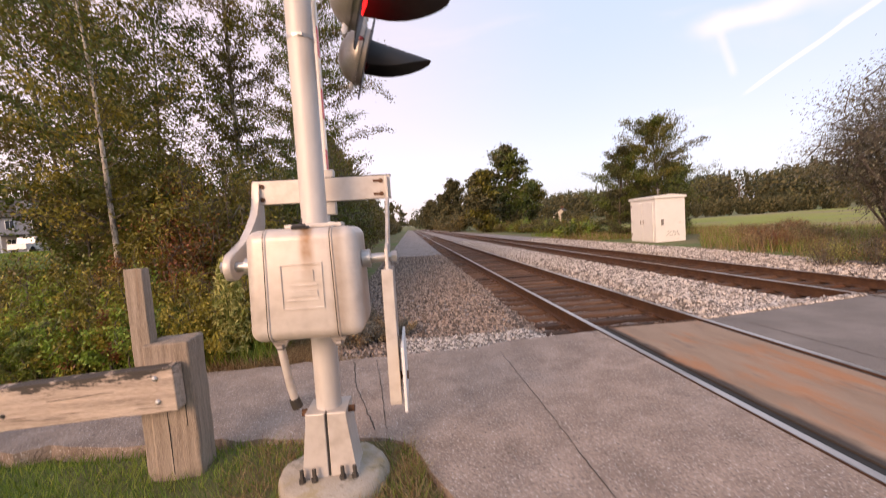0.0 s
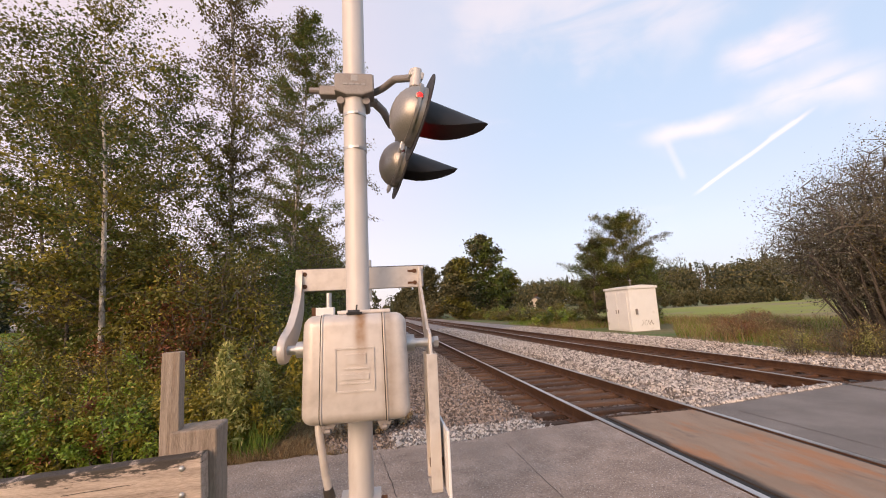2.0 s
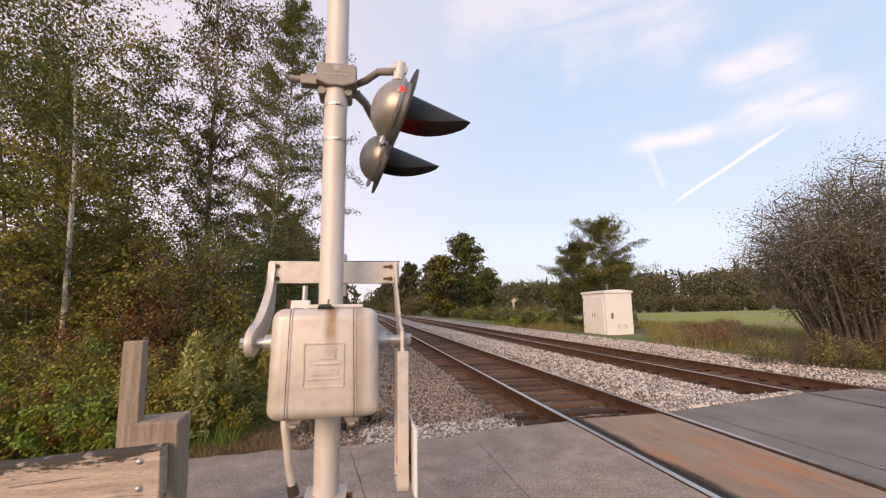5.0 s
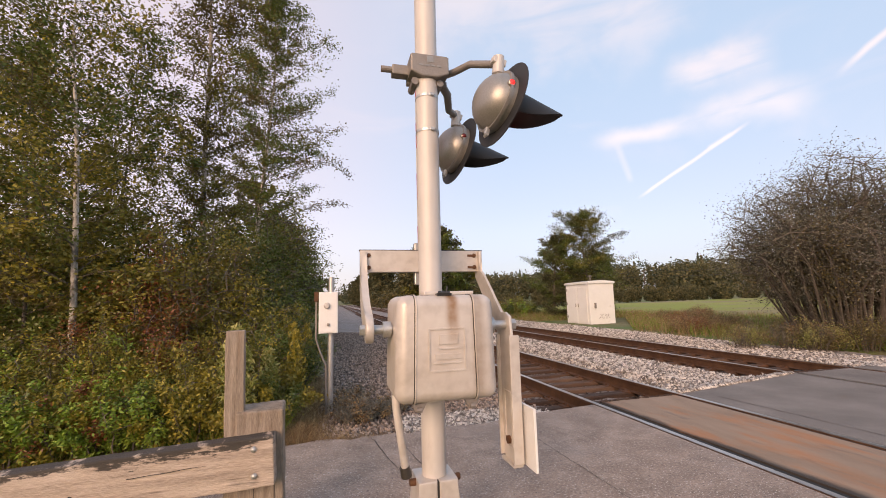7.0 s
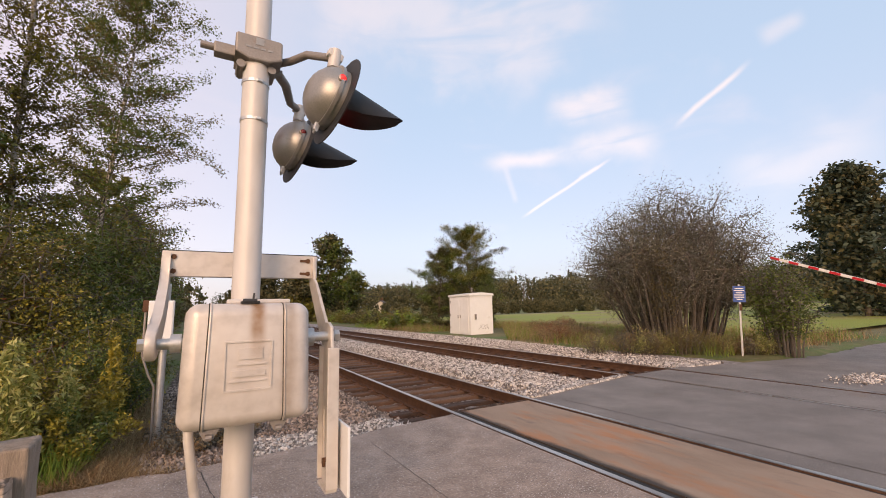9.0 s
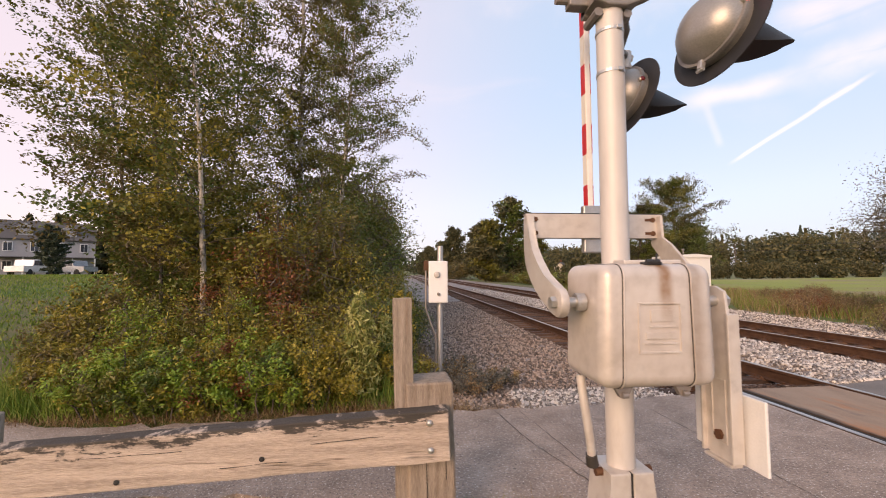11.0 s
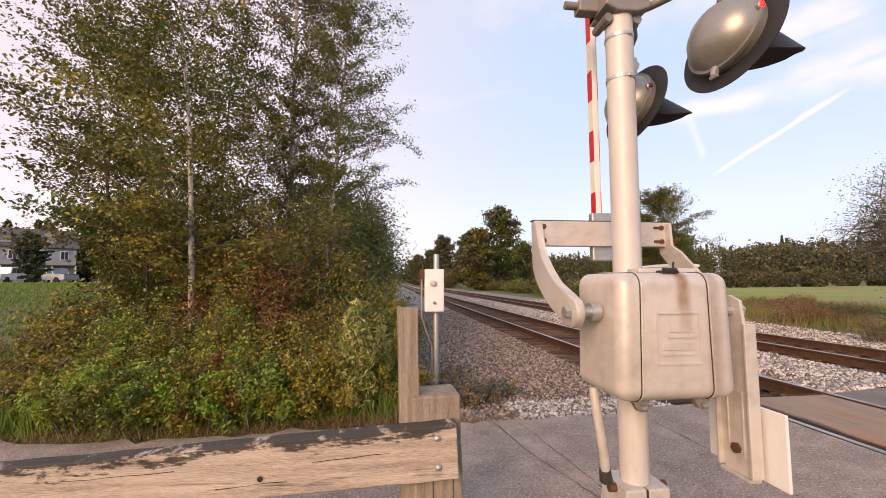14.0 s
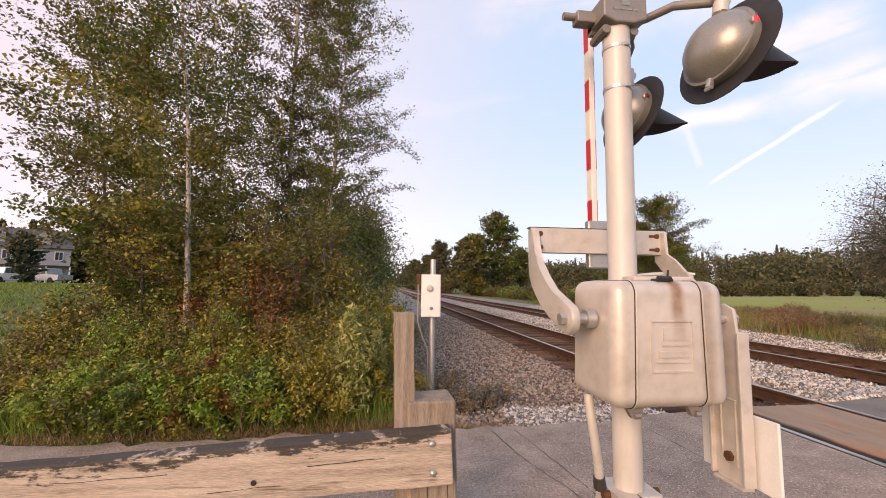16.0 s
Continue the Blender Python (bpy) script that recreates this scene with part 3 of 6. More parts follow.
slab("pavement", [(8.0, -14), (60, -14), (60, 4.6)] + ragged((60, 4.6), (17.0, 5.4), 0.6, seed=24) + ragged((17, 5.4), (13.0, 5.2), seed=25) + ragged((13.0, 5.2), (10.0, 5.75), seed=26) + ragged((10.0, 5.75), (8.0, 6.22), seed=27) + [(8.0, 6.22)], 0.0, 0.16, DARK_ASPHALT, "asphalt lane beyond the far track")


def crack(pts, wide, name="asphalt_crack"):
    bm = bmesh.new()
    rng = np.random.default_rng(int(abs(pts[0][0] * 1000)) + 5)
    line = []
    for p, q in zip(pts, pts[1:]):
        n = max(2, int(math.hypot(q[0] - p[0], q[1] - p[1]) / 0.06))
        line += [(p[0] + (q[0] - p[0]) * i / n + rng.normal(0, 0.004), p[1] + (q[1] - p[1]) * i / n + rng.normal(0, 0.004)) for i in range(n)]
    prev = None
    for i, (x, y) in enumerate(line):
        w = wide * rng.uniform(0.15, 0.55)
        j = min(i + 1, len(line) - 1)
        k = max(i - 1, 0)
        dx, dy = line[j][0] - line[k][0], line[j][1] - line[k][1]
        d = math.hypot(dx, dy) or 1
        a, b = bm.verts.new((x - dy / d * w, y + dx / d * w, 0.004)), bm.verts.new((x + dy / d * w, y - dx / d * w, 0.004))
        if prev:
            bm.faces.new((prev[0], prev[1], b, a))
        prev = (a, b)
    return tagged(part(name, bm, CRACK_DIRT), "dark open crack in the asphalt", "crack", kind="structure")


crack([(-1.42, 5.08), (-1.30, 4.3), (-1.02, 3.30)], 0.012)
crack([(-1.16, 5.05), (-1.05, 4.2), (-0.95, 3.3)], 0.008)
crack([(0.27, 4.95), (0.30, 3.6), (0.31, 2.2), (0.36, -2)], 0.008)
crack([(-0.9, 4.62), (0.27, 4.52)], 0.004)
crack([(3.62, 5.3), (3.66, 3.0), (3.7, -3)], 0.016)


def bed_z(x, y):
    """Ballast: low between the ties, humped between the tracks and falling away at the shoulders."""
    z = np.full(np.shape(x), -0.10)
    for c in (2.5035, 7.2035):
        d = np.abs(x - c)
        z = z - 0.142 * (1 - smooth01(d, 1.25, 1.7))
    z = z - 0.05 * (1 - smooth01(x, 0.4, 1.2)) + 0.06 * (1 - smooth01(x, -2.2, -0.6)) + 0.05 * smooth01(x, 9.2, 10.4)
    open_way = smooth01(x, 3.3, 3.4) * (1 - smooth01(x, 6.3, 6.4)) + smooth01(x, 8.05, 8.2)
    edge = 5.66 + np.clip((x - 3.3) * 0.178, 0, 0.56) - 0.17 * np.clip(x - 8.0, 0, 3)
    z = z + (-0.055 - z) * open_way * (1 - smooth01(y - edge, 0.15, 0.6))
    z = z + (-0.05 - z) * (1 - smooth01(np.abs(x - 2.52), 0.60, 0.66)) * (1 - smooth01(y, 5.60, 5.68))
    z = z + (-0.05 - z) * (1 - smooth01(np.abs(x - 7.2), 0.60, 0.66)) * (1 - smooth01(y, 6.24, 6.36))
    return z


bed = sheet("ballast_bed", np.arange(-2.3, 10.8, 0.125), axis(5.2, 620, 5.2, 24, 0.125, 1.08), lambda x, y: bed_z(x, y) + rough_z(x, y, 9, 0.012) + rough_z(x, y, 23, 0.008), BALLAST)
tagged(bed, "crushed stone ballast bed under both tracks", "ballast", kind="structure")

# ---- pedestrian gate signals ----


def ring_disc(bm, r0, r1, thick, m, n=40):
    lathe(bm, [(r0, -thick / 2), (r1, -thick / 2), (r1, thick / 2), (r0, thick / 2), (r0, -thick / 2)], m, n)


def lamp_unit(root, place, lit, mirror, turn):
    """Round flasher: background disc, domed housing with rim, side lens, hood and clamp. Faces +x, tipped down."""
    m = pose(*place) @ pose(0, 0, 0, 0, 16, turn if mirror > 0 else 180 - turn)
    z_out = m @ pose(0, 0, 0, 0, 90, 0)                 # z axis along the beam
    bm = bmesh.new()
    ring_disc(bm, 0.10, 0.272, 0.006, z_out, 48)
    disc = part("lamp_unit", bm, BLACK, root, "round black flasher background with a domed grey housing", True)
    bm = bmesh.new()
    prof = [(0.0, -0.185), (0.03, -0.183), (0.07, -0.174), (0.105, -0.158), (0.14, -0.132), (0.165, -0.100), (0.180, -0.065), (0.185, -0.045), (0.185, -0.004), (0.0, -0.004)]
    lathe(bm, prof, z_out, 40)
    part("housing", bm, LAMP_BODY, disc, "weathered grey domed lamp housing", True)
    bm = bmesh.new()
    ring_disc(bm, 0.181, 0.197, 0.020, z_out @ pose(0, 0, -0.05), 40)
    part("rim", bm, LAMP_BODY, disc, "", True)
    bm = bmesh.new()
    lathe(bm, [(0.0, 0.018), (0.06, 0.015), (0.105, 0.004), (0.105, -0.002), (0.0, -0.002)], z_out, 28)
    part("lens", bm, LENS_ON if lit else LENS_OFF, disc, "red flasher lens", True)
    # hood: a half tube, longer on top
    bm = bmesh.new()
    rows = []
    for i in range(25):
        a = math.pi * (i / 24) * 1.36 - math.pi * 0.18
        reach = 0.03 + 0.40 * min(1.0, max(0.0, (math.sin(a) + 0.55) / 1.5)) ** 0.6
        ring = []
        for r in (0.124, 0.119):
            for d in (0.0, 0.5, 1.0):
                rr = r * (1 - 0.05 * d)
                ring.append(bm.verts.new(m @ Vector((d * reach, math.cos(a) * rr, math.sin(a) * rr))))
        rows.append(ring)
    for p, q in zip(rows, rows[1:]):
        for j in (0, 1):
            bm.faces.new((p[j], p[j + 1], q[j + 1], q[j]))
            bm.faces.new((p[j + 3], q[j + 3], q[j + 4], p[j + 4]))
        bm.faces.new((p[2], p[5], q[5], q[2]))
    part("hood", bm, BLACK, disc, "black visor over the lens", True)
    # side sight lens and its boss
    bm = bmesh.new()
    side = m @ pose(-0.055, -0.181 * mirror, 0.035, 90 * mirror, 0, 0)
    lathe(bm, [(0.024, -0.03), (0.024, 0.008), (0.019, 0.012)], side, 16)
    part("sight_boss", bm, LAMP_BODY, disc)
    bm = bmesh.new()
    lathe(bm, [(0.0, 0.018), (0.012, 0.016), (0.019, 0.009), (0.019, 0.0)], side, 16)
    part("sight_lens", bm, LENS_ON if lit else LENS_OFF, disc, "small red side lens", True)
    # hinge and wing bolts
    bm = bmesh.new()
    box(bm, (-0.06, 0, -0.21), (0.03, 0.025, 0.05), 0.005, m)
    tube(bm, [m @ Vector((-0.06, -0.02, -0.238)), m @ Vector((-0.06, 0.02, -0.238))], 0.009, 8)
    part("latch_bolt", bm, GALV, disc)
    bm = bmesh.new()
    box(bm, (-0.075, 0, 0.205), (0.07, 0.05, 0.05), 0.01, m)
    tube(bm, [m @ Vector((-0.075, 0, 0.19)), m @ Vector((-0.095, 0, 0.31))], [0.038, 0.034], 16)
    box(bm, (-0.09, 0, 0.275), (0.095, 0.05, 0.05), 0.01, m)
    part("swivel_clamp", bm, SILVER, disc, "pale swivel clamp over the lamp", True)
    return m @ Vector((-0.10, 0, 0.27))


def embossed(bm, u0, v0, u1, v1, y, depth=0.009):
    box(bm, ((u0 + u1) / 2, y, (v0 + v1) / 2), (abs(u1 - u0), depth, abs(v1 - v0)))


def gate_signal(place, mirror, angle, lit, label, arm=1.55):
    """Mast with two flashers, drive box, swing arms with counterweight and a short striped arm.
    angle: how far the arm has come down from upright, in degrees."""
    root = thing("crossing_signal", place, label, "crossing signal", "pedestrian crossing signals")
    s = mirror

    def X(x):
        return x * s

    MY = -0.085                                          # the mast stands a little in front of the root
    # mast
    bm = bmesh.new()
    tube(bm, [(0, MY, 0.08), (0.004 * s, MY - 0.01, 3.2), (0.007 * s, MY - 0.015, 5.6)], 0.0745, 32)
    mast = part("mast", bm, MAST, root, "off-white painted steel pipe", True)
    for z in (2.62, 2.86):
        bm = bmesh.new()
        ring_disc(bm, 0.072, 0.0785, 0.018, pose(0.003 * s, MY - 0.008, z), 32)
        box(bm, (X(0.02), MY - 0.083, z), (0.03, 0.022, 0.02), 0.003)
        part("band", bm, GALV, mast, "steel strap round the mast")
    # base casting: two flared shells with a dark joint, nuts
    bm = bmesh.new()
    for side in (-1, 1):
        o = [(0.006 * side, 0.07), (0.165 * side, 0.07), (0.150 * side, 0.14), (0.118 * side, 0.40), (0.118 * side, 0.455), (0.006 * side, 0.455)]
        if side < 0:
            o = o[::-1]
        prism(bm, o, 0.235, Matrix(((1, 0, 0, 0), (0, 0, -1, MY), (0, 1, 0, 0), (0, 0, 0, 1))), 0.008)
    base = part("base_casting", bm, SILVER, root, "split cast-metal mast base, grey paint worn to rust")
    bm = bmesh.new()
    box(bm, (0, MY - 0.005, 0.26), (0.011, 0.215, 0.38))
    part("joint", bm, RUBBER, base)
    for bx in (-0.15, -0.08, 0.08, 0.15):
        bm = bmesh.new()
        lathe(bm, [(0.02, 0.07), (0.02, 0.10), (0.012, 0.10), (0.012, 0.15), (0, 0.15)], pose(bx, MY - 0.155, 0.0), 6)
        part("anchor_bolt", bm, GREASED, base, "dark grey anchor bolt")
    for bx in (-0.135, 0.135):
        bm = bmesh.new()
        tube(bm, [(bx * 0.8, MY - 0.02, 0.43), (bx * 1.15, MY - 0.02, 0.43)], 0.022, 8)
        part("clamp_bolt", bm, RUSTY, base)
    # cable conduit beside the mast
    bm = bmesh.new()
    tube(bm, [(X(-0.24), -0.14, 0.95), (X(-0.235), -0.15, 0.86), (X(-0.20), -0.15, 0.62), (X(-0.175), -0.12, 0.47)], 0.023, 14)
    conduit = part("conduit", bm, SILVER, root, "bare cable conduit up to the drive box", True)
    bm = bmesh.new()
    tube(bm, [(X(-0.189), -0.135, 0.535), (X(-0.176), -0.12, 0.475)], [0.029, 0.033], 14)
    part("boot", bm, GREASED, conduit, "dark cable boot", True)

    # drive box in front of the mast
    bx0, bx1, by0, by1, bz0, bz1 = -0.285, 0.295, -0.475, -0.085, 0.955, 1.53
    bm = bmesh.new()
    cxm, w = (bx0 + bx1) / 2, bx1 - bx0
    box(bm, (X(cxm), (by0 + by1) / 2, (bz0 + bz1) / 2), (w, by1 - by0, bz1 - bz0))
    for v in bm.verts:                                  # the cover tapers a little to the top and front
        if v.co.z > 1.3:
            v.co.x = X(cxm) + (v.co.x - X(cxm)) * 0.955
    es = [e for e in bm.edges if not all(v.co.y > by1 - 0.01 for v in e.verts)]
    bmesh.ops.bevel(bm, geom=es, offset=0.062, segments=6, affect="EDGES", profile=0.5)
    drive = part("drive_box", bm, DRIVE, root, "rounded cast drive housing, silver-beige paint with rust streaks", True)
    for sx in (-0.175, 0.165):
        bm = bmesh.new()
        pts, rr = [(X(sx * 0.96), by1, bz1 + 0.001)], 0.062
        for q in range(7):
            a = math.pi / 2 * q / 6
            pts.append((X(sx * 0.962), by0 + rr - (rr + 0.001) * math.sin(a), bz1 - rr + (rr + 0.001) * math.cos(a)))
        for q in range(7):
            a = math.pi / 2 * q / 6
            pts.append((X(sx * 1.02), by0 + rr - (rr + 0.001) * math.cos(a), bz0 + rr - (rr + 0.001) * math.sin(a)))
        pts.append((X(sx * 1.02), by1, bz0 - 0.001))
        tube(bm, pts, 0.0055, 8)
        part("rib", bm, DRIVE, drive, "raised rib round the housing", True)
        bm = bmesh.new()
        tube(bm, [(q[0] - X(0.0075), q[1], q[2]) for q in pts], 0.0026, 6)
        part("seam", bm, RUBBER, drive, "dark joint beside the rib", True)
    yp = by0 - 0.002
    bm = bmesh.new()
    for a in ((-0.105, 1.352, 0.105, 1.344), (-0.105, 1.128, 0.105, 1.120), (-0.105, 1.344, -0.098, 1.128), (0.098, 1.344, 0.105, 1.128)):
        embossed(bm, a[0], a[1], a[2], a[3], yp)
    part("plate_rim", bm, DRIVE, drive)
    for a in ((-0.045, 1.318, 0.06, 1.265), (-0.05, 1.244, 0.078, 1.238), (-0.07, 1.214, 0.075, 1.186), (-0.08, 1.168, 0.08, 1.162)):
        bm = bmesh.new()
        embossed(bm, a[0], a[1], a[2], a[3], yp)
        part("raised_bar", bm, DRIVE, drive)
    bm = bmesh.new()
    box(bm, (X(0.0), by0 + 0.055, bz1 + 0.004), (0.085, 0.05, 0.014), 0.004)
    tube(bm, [(X(-0.035), by0 + 0.035, bz1 + 0.012), (X(0.03), by0 + 0.035, bz1 + 0.012)], 0.011, 8)
    tube(bm, [(X(0.01), by0 + 0.03, bz1 + 0.005), (X(0.015), by0 + 0.03, bz1 + 0.05)], 0.005, 6)
    part("latch", bm, BLACK, drive, "dark cover latch")
    bm = bmesh.new()
    box(bm, (X(0.05), by0 + 0.17, bz1 + 0.012), (0.30, 0.11, 0.022), 0.006)
    part("top_hinge", bm, SILVER, drive, "hinge plate on top of the cover")
    for sx in (-0.15, 0.15):
        bm = bmesh.new()
        prism(bm, [(-0.045, 0.0), (0.045, 0.0), (0.018, -0.05), (-0.018, -0.05)], 0.03, pose(X(sx), by0 + 0.075, bz0 + 0.002, 90, 0, 0))
        tube(bm, [(X(sx) - 0.014, by0 + 0.052, bz0 - 0.035), (X(sx) + 0.014, by0 + 0.052, bz0 - 0.035)], 0.015, 8)
        part("lug", bm, CASTING, drive)

    # swinging parts turn about the shaft
    ys, zs = -0.30, 1.345
    swing = pose(0, ys, zs, -angle, 0, 0)

    def sw(p):
        return swing @ Vector(p)

    for ends in (((-0.435, -0.27, 0.026, 16), (-0.33, -0.285, 0.045, 16), (-0.458, -0.43, 0.030, 6)), ((0.27, 0.47, 0.026, 16), (0.29, 0.335, 0.050, 16), (0.45, 0.478, 0.034, 6))):
        bm = bmesh.new()
        for a, b, r, n in ends:
            tube(bm, [sw((X(a), 0, 0)), sw((X(b), 0, 0))], r, n)
        part("shaft_end", bm, GALV, drive, "drive shaft end with collar", True)
    # hooked arm on one side: hub, reach to the road, foot up to the channel
    hook = [(0.075 * math.cos(a), 0.075 * math.sin(a)) for a in np.linspace(math.radians(115), math.radians(300), 12)]
    hook += [(0.12, -0.045), (0.22, 0.0), (0.33, 0.055), (0.42, 0.11), (0.48, 0.165), (0.513, 0.22), (0.525, 0.28), (0.525, 0.50), (0.44, 0.50), (0.435, 0.40), (0.415, 0.345), (0.37, 0.29), (0.28, 0.21), (0.18, 0.14), (0.09, 0.095), (0.03, 0.085)]
    bm = bmesh.new()
    prism(bm, hook, 0.045, swing @ Matrix(((0, 0, 1, X(-0.405)), (1, 0, 0, 0), (0, 1, 0, 0), (0, 0, 0, 1))), 0.010)
    part("hooked_arm", bm, SILVER, root, "hooked cast swing arm on the drive shaft", True)
    # counterweight arm: I-section hanging down, bent up to the channel
    outer = [(-0.06, 0.05), (0.0, 0.075), (0.06, 0.07), (0.34, 0.32), (0.42, 0.36), (0.425, 0.50), (0.525, 0.50), (0.525, 0.32), (0.12, -0.06), (0.105, -0.30), (0.10, -0.76), (0.06, -0.80), (-0.06, -0.80), (-0.10, -0.76), (-0.105, -0.30)]
    plane = Matrix(((0, 0, 1, X(0.425)), (1, 0, 0, 0), (0, 1, 0, 0), (0, 0, 0, 1)))
    bm = bmesh.new()
    prism(bm, outer, 0.018, swing @ plane, 0.004)
    weight_arm = part("weight_arm", bm, SILVER, root, "long ribbed counterweight arm hanging from the shaft")
    bm = bmesh.new()
    for u in (-0.098, 0.098):
        box(bm, (0, u, -0.42), (0.062, 0.016, 0.72), 0.004, swing @ pose(X(0.425), 0, 0))
    box(bm, (0, 0, -0.793), (0.062, 0.18, 0.016), 0.004, swing @ pose(X(0.425), 0, 0))
    part("flange", bm, SILVER, weight_arm)
    bm = bmesh.new()
    for u in (-0.045, 0.045):
        box(bm, (0, u, -0.55), (0.040, 0.010, 0.30), 0.003, swing @ pose(X(0.430), 0, 0))
    for zz in (-0.395, -0.705):
        box(bm, (0, 0, zz), (0.040, 0.10, 0.010), 0.003, swing @ pose(X(0.430), 0, 0))
    part("slot_rim", bm, SILVER, weight_arm)
    bm = bmesh.new()
    tube(bm, [sw((X(0.40), 0, -0.67)), sw((X(0.50), 0, -0.67))], 0.026, 6)
    part("slot_bolt", bm, RUSTY, weight_arm, "rusted slot bolt")
    bm = bmesh.new()
    box(bm, (0, 0.02, -0.625), (0.016, 0.46, 0.34), 0.004, swing @ pose(X(0.482), 0, 0))
    part("counterweight", bm, WHITE, root, "flat white counterweight plate")
    # channel that ties the arms, and the striped arm on it
    bm = bmesh.new()
    box(bm, (0.012 * s, 0.47, 0.435), (0.88, 0.012, 0.15), 0.002, swing)
    for zz in (0.364, 0.506):
        box(bm, (0.012 * s, 0.495, zz), (0.88, 0.055, 0.010), 0.002, swing)
    channel = part("channel", bm, SILVER, root, "pale steel channel behind the mast")
    bm = bmesh.new()
    box(bm, (0.012 * s, 0.495, 0.5125), (0.89, 0.06, 0.006), 0.001, swing)
    part("top_edge", bm, BLACK, channel, "blackened top flange")
    for bxx in (-0.37, 0.39):
        for zz in (0.39, 0.475):
            bm = bmesh.new()
            tube(bm, [sw((X(bxx), 0.455, zz)), sw((X(bxx), 0.475, zz))], 0.016, 6)
            box(bm, (X(bxx) - 0.02, 0.462, zz), (0.06, 0.006, 0.016), 0, swing)
            part("channel_bolt", bm, RUSTY, channel)
    bm = bmesh.new()
    box(bm, (0.02 * s, 0.52, 0.42), (0.13, 0.05, 0.30), 0.008, swing)
    part("arm_clamp", bm, GALV, channel)
    arm_bm = bmesh.new()
    box(arm_bm, (0.02 * s, 0.56, 0.36 + arm / 2), (0.035, 0.062, arm), 0.005, swing)
    gate = part("gate_arm", arm_bm, WHITE, root, "short gate arm with red and white stripes")
    n = int(arm / 0.2)
    for k in range(n):
        z0 = 0.36 + arm - (k + 1) * 0.2
        for f in (-1, 1):
            bm = bmesh.new()
            box(bm, (0.02 * s + f * 0.0195, 0.56, z0 + 0.1), (0.003, 0.056, 0.196), 0, swing)
            part("stripe", bm, REFLECT_RED if k % 2 == 0 else REFLECT_WHITE, gate)

    # flasher bracket
    zb = 3.06
    bm = bmesh.new()
    out = [(-0.125, -0.055), (-0.05, -0.085), (0.06, -0.085), (0.135, -0.055), (0.135, 0.06), (0.12, 0.07), (-0.115, 0.07), (-0.125, 0.06)]
    if s < 0:
        out = [(-u, v) for u, v in out][::-1]
    prism(bm, out, 0.20, Matrix(((1, 0, 0, 0.005 * s), (0, 0, -1, -0.09), (0, 1, 0, zb), (0, 0, 0, 1))), 0.010)
    bracket = part("junction_box", bm, CASTING, root, "cast junction box clamped round the mast")
    bm = bmesh.new()
    for k in range(4):
        box(bm, (X(-0.05 + 0.04 * k), -0.191, zb - 0.01), (0.028, 0.003, 0.012))
    box(bm, (X(0.01), -0.191, zb + 0.035), (0.045, 0.003, 0.045))
    part("cast_mark", bm, LAMP_BODY, bracket)
    bm = bmesh.new()
    box(bm, (X(-0.165), -0.06, zb - 0.005), (0.13, 0.075, 0.07), 0.008)
    tube(bm, [(X(-0.22), -0.06, zb + 0.005), (X(-0.30), -0.06, zb + 0.005)], 0.022, 12)
    tube(bm, [(X(-0.12), -0.02, zb - 0.05), (X(0.16), -0.02, zb - 0.05)], 0.03, 12)
    part("stub_pipe", bm, CASTING, bracket)
    for sx in (-0.085, 0.085):
        bm = bmesh.new()
        tube(bm, [(X(sx), -0.15, zb - 0.105), (X(sx), 0.0, zb - 0.105)], 0.026, 8)
        part("u_bolt", bm, CASTING, bracket)
    lamp_bm = bmesh.new()
    p1 = lamp_unit(root, (X(0.415), -0.405, 2.705), lit[0], s, 9)
    p2 = lamp_unit(root, (X(0.345), 0.315, 2.665), lit[1], s, 9)
    tube(lamp_bm, [(X(0.14), -0.05, zb + 0.01), (X(0.20), -0.10, zb + 0.015), (X(0.28), -0.22, zb + 0.015), (p1.x - X(0.02), p1.y + 0.03, p1.z), p1], 0.024, 14)
    part("lamp_arm", lamp_bm, CASTING, root, "curved pipe arm to the lamp", True)
    bm = bmesh.new()
    tube(bm, [(X(0.14), 0.0, zb - 0.04), (X(0.20), 0.08, zb - 0.06), (X(0.26), 0.26, zb - 0.09), (p2.x - X(0.02), p2.y - 0.04, p2.z), p2], [0.03, 0.03, 0.027, 0.024, 0.024], 14)
    part("lamp_arm", bm, CASTING, root, "curved pipe arm to the lamp", True)
    # concrete footing is a thing of its own
    return root


LENS_OFF = material("dark_red_lens", [(0.10, 0.008, 0.008), (0.16, 0.012, 0.012)], 30, 0.15, 0, 0.05, 200)
signal = gate_signal((-1.24, 2.9, 0), 1, 0, (True, False), "silver pedestrian crossing signal with upright gate arm and two red flashers")
far_signal = gate_signal((11.0, 1.1, 0), -1, 67, (False, True), "pedestrian crossing signal across the tracks, its striped arm half lowered", 4.15)


def footing(x, y):
    bm = bmesh.new()
    lathe(bm, [(0, -0.3), (0.33, -0.3), (0.33, 0.03), (0.315, 0.06), (0.29, 0.075), (0.0, 0.08)], pose(x, y, 0), 40)
    for v in bm.verts:
        v.co += Vector((noise.noise(v.co * 9), noise.noise(v.co * 9 + Vector((5, 0, 0))), 0.5 * noise.noise(v.co * 14))) * 0.022
    return tagged(part("concrete_footing", bm, CONCRETE, None, "", True), "round mossy concrete footing under the signal mast", "footing", "signal footings")


footing(-1.24, 2.80)
footing(11.0, 1.01)

# ---- timber guard rail ----


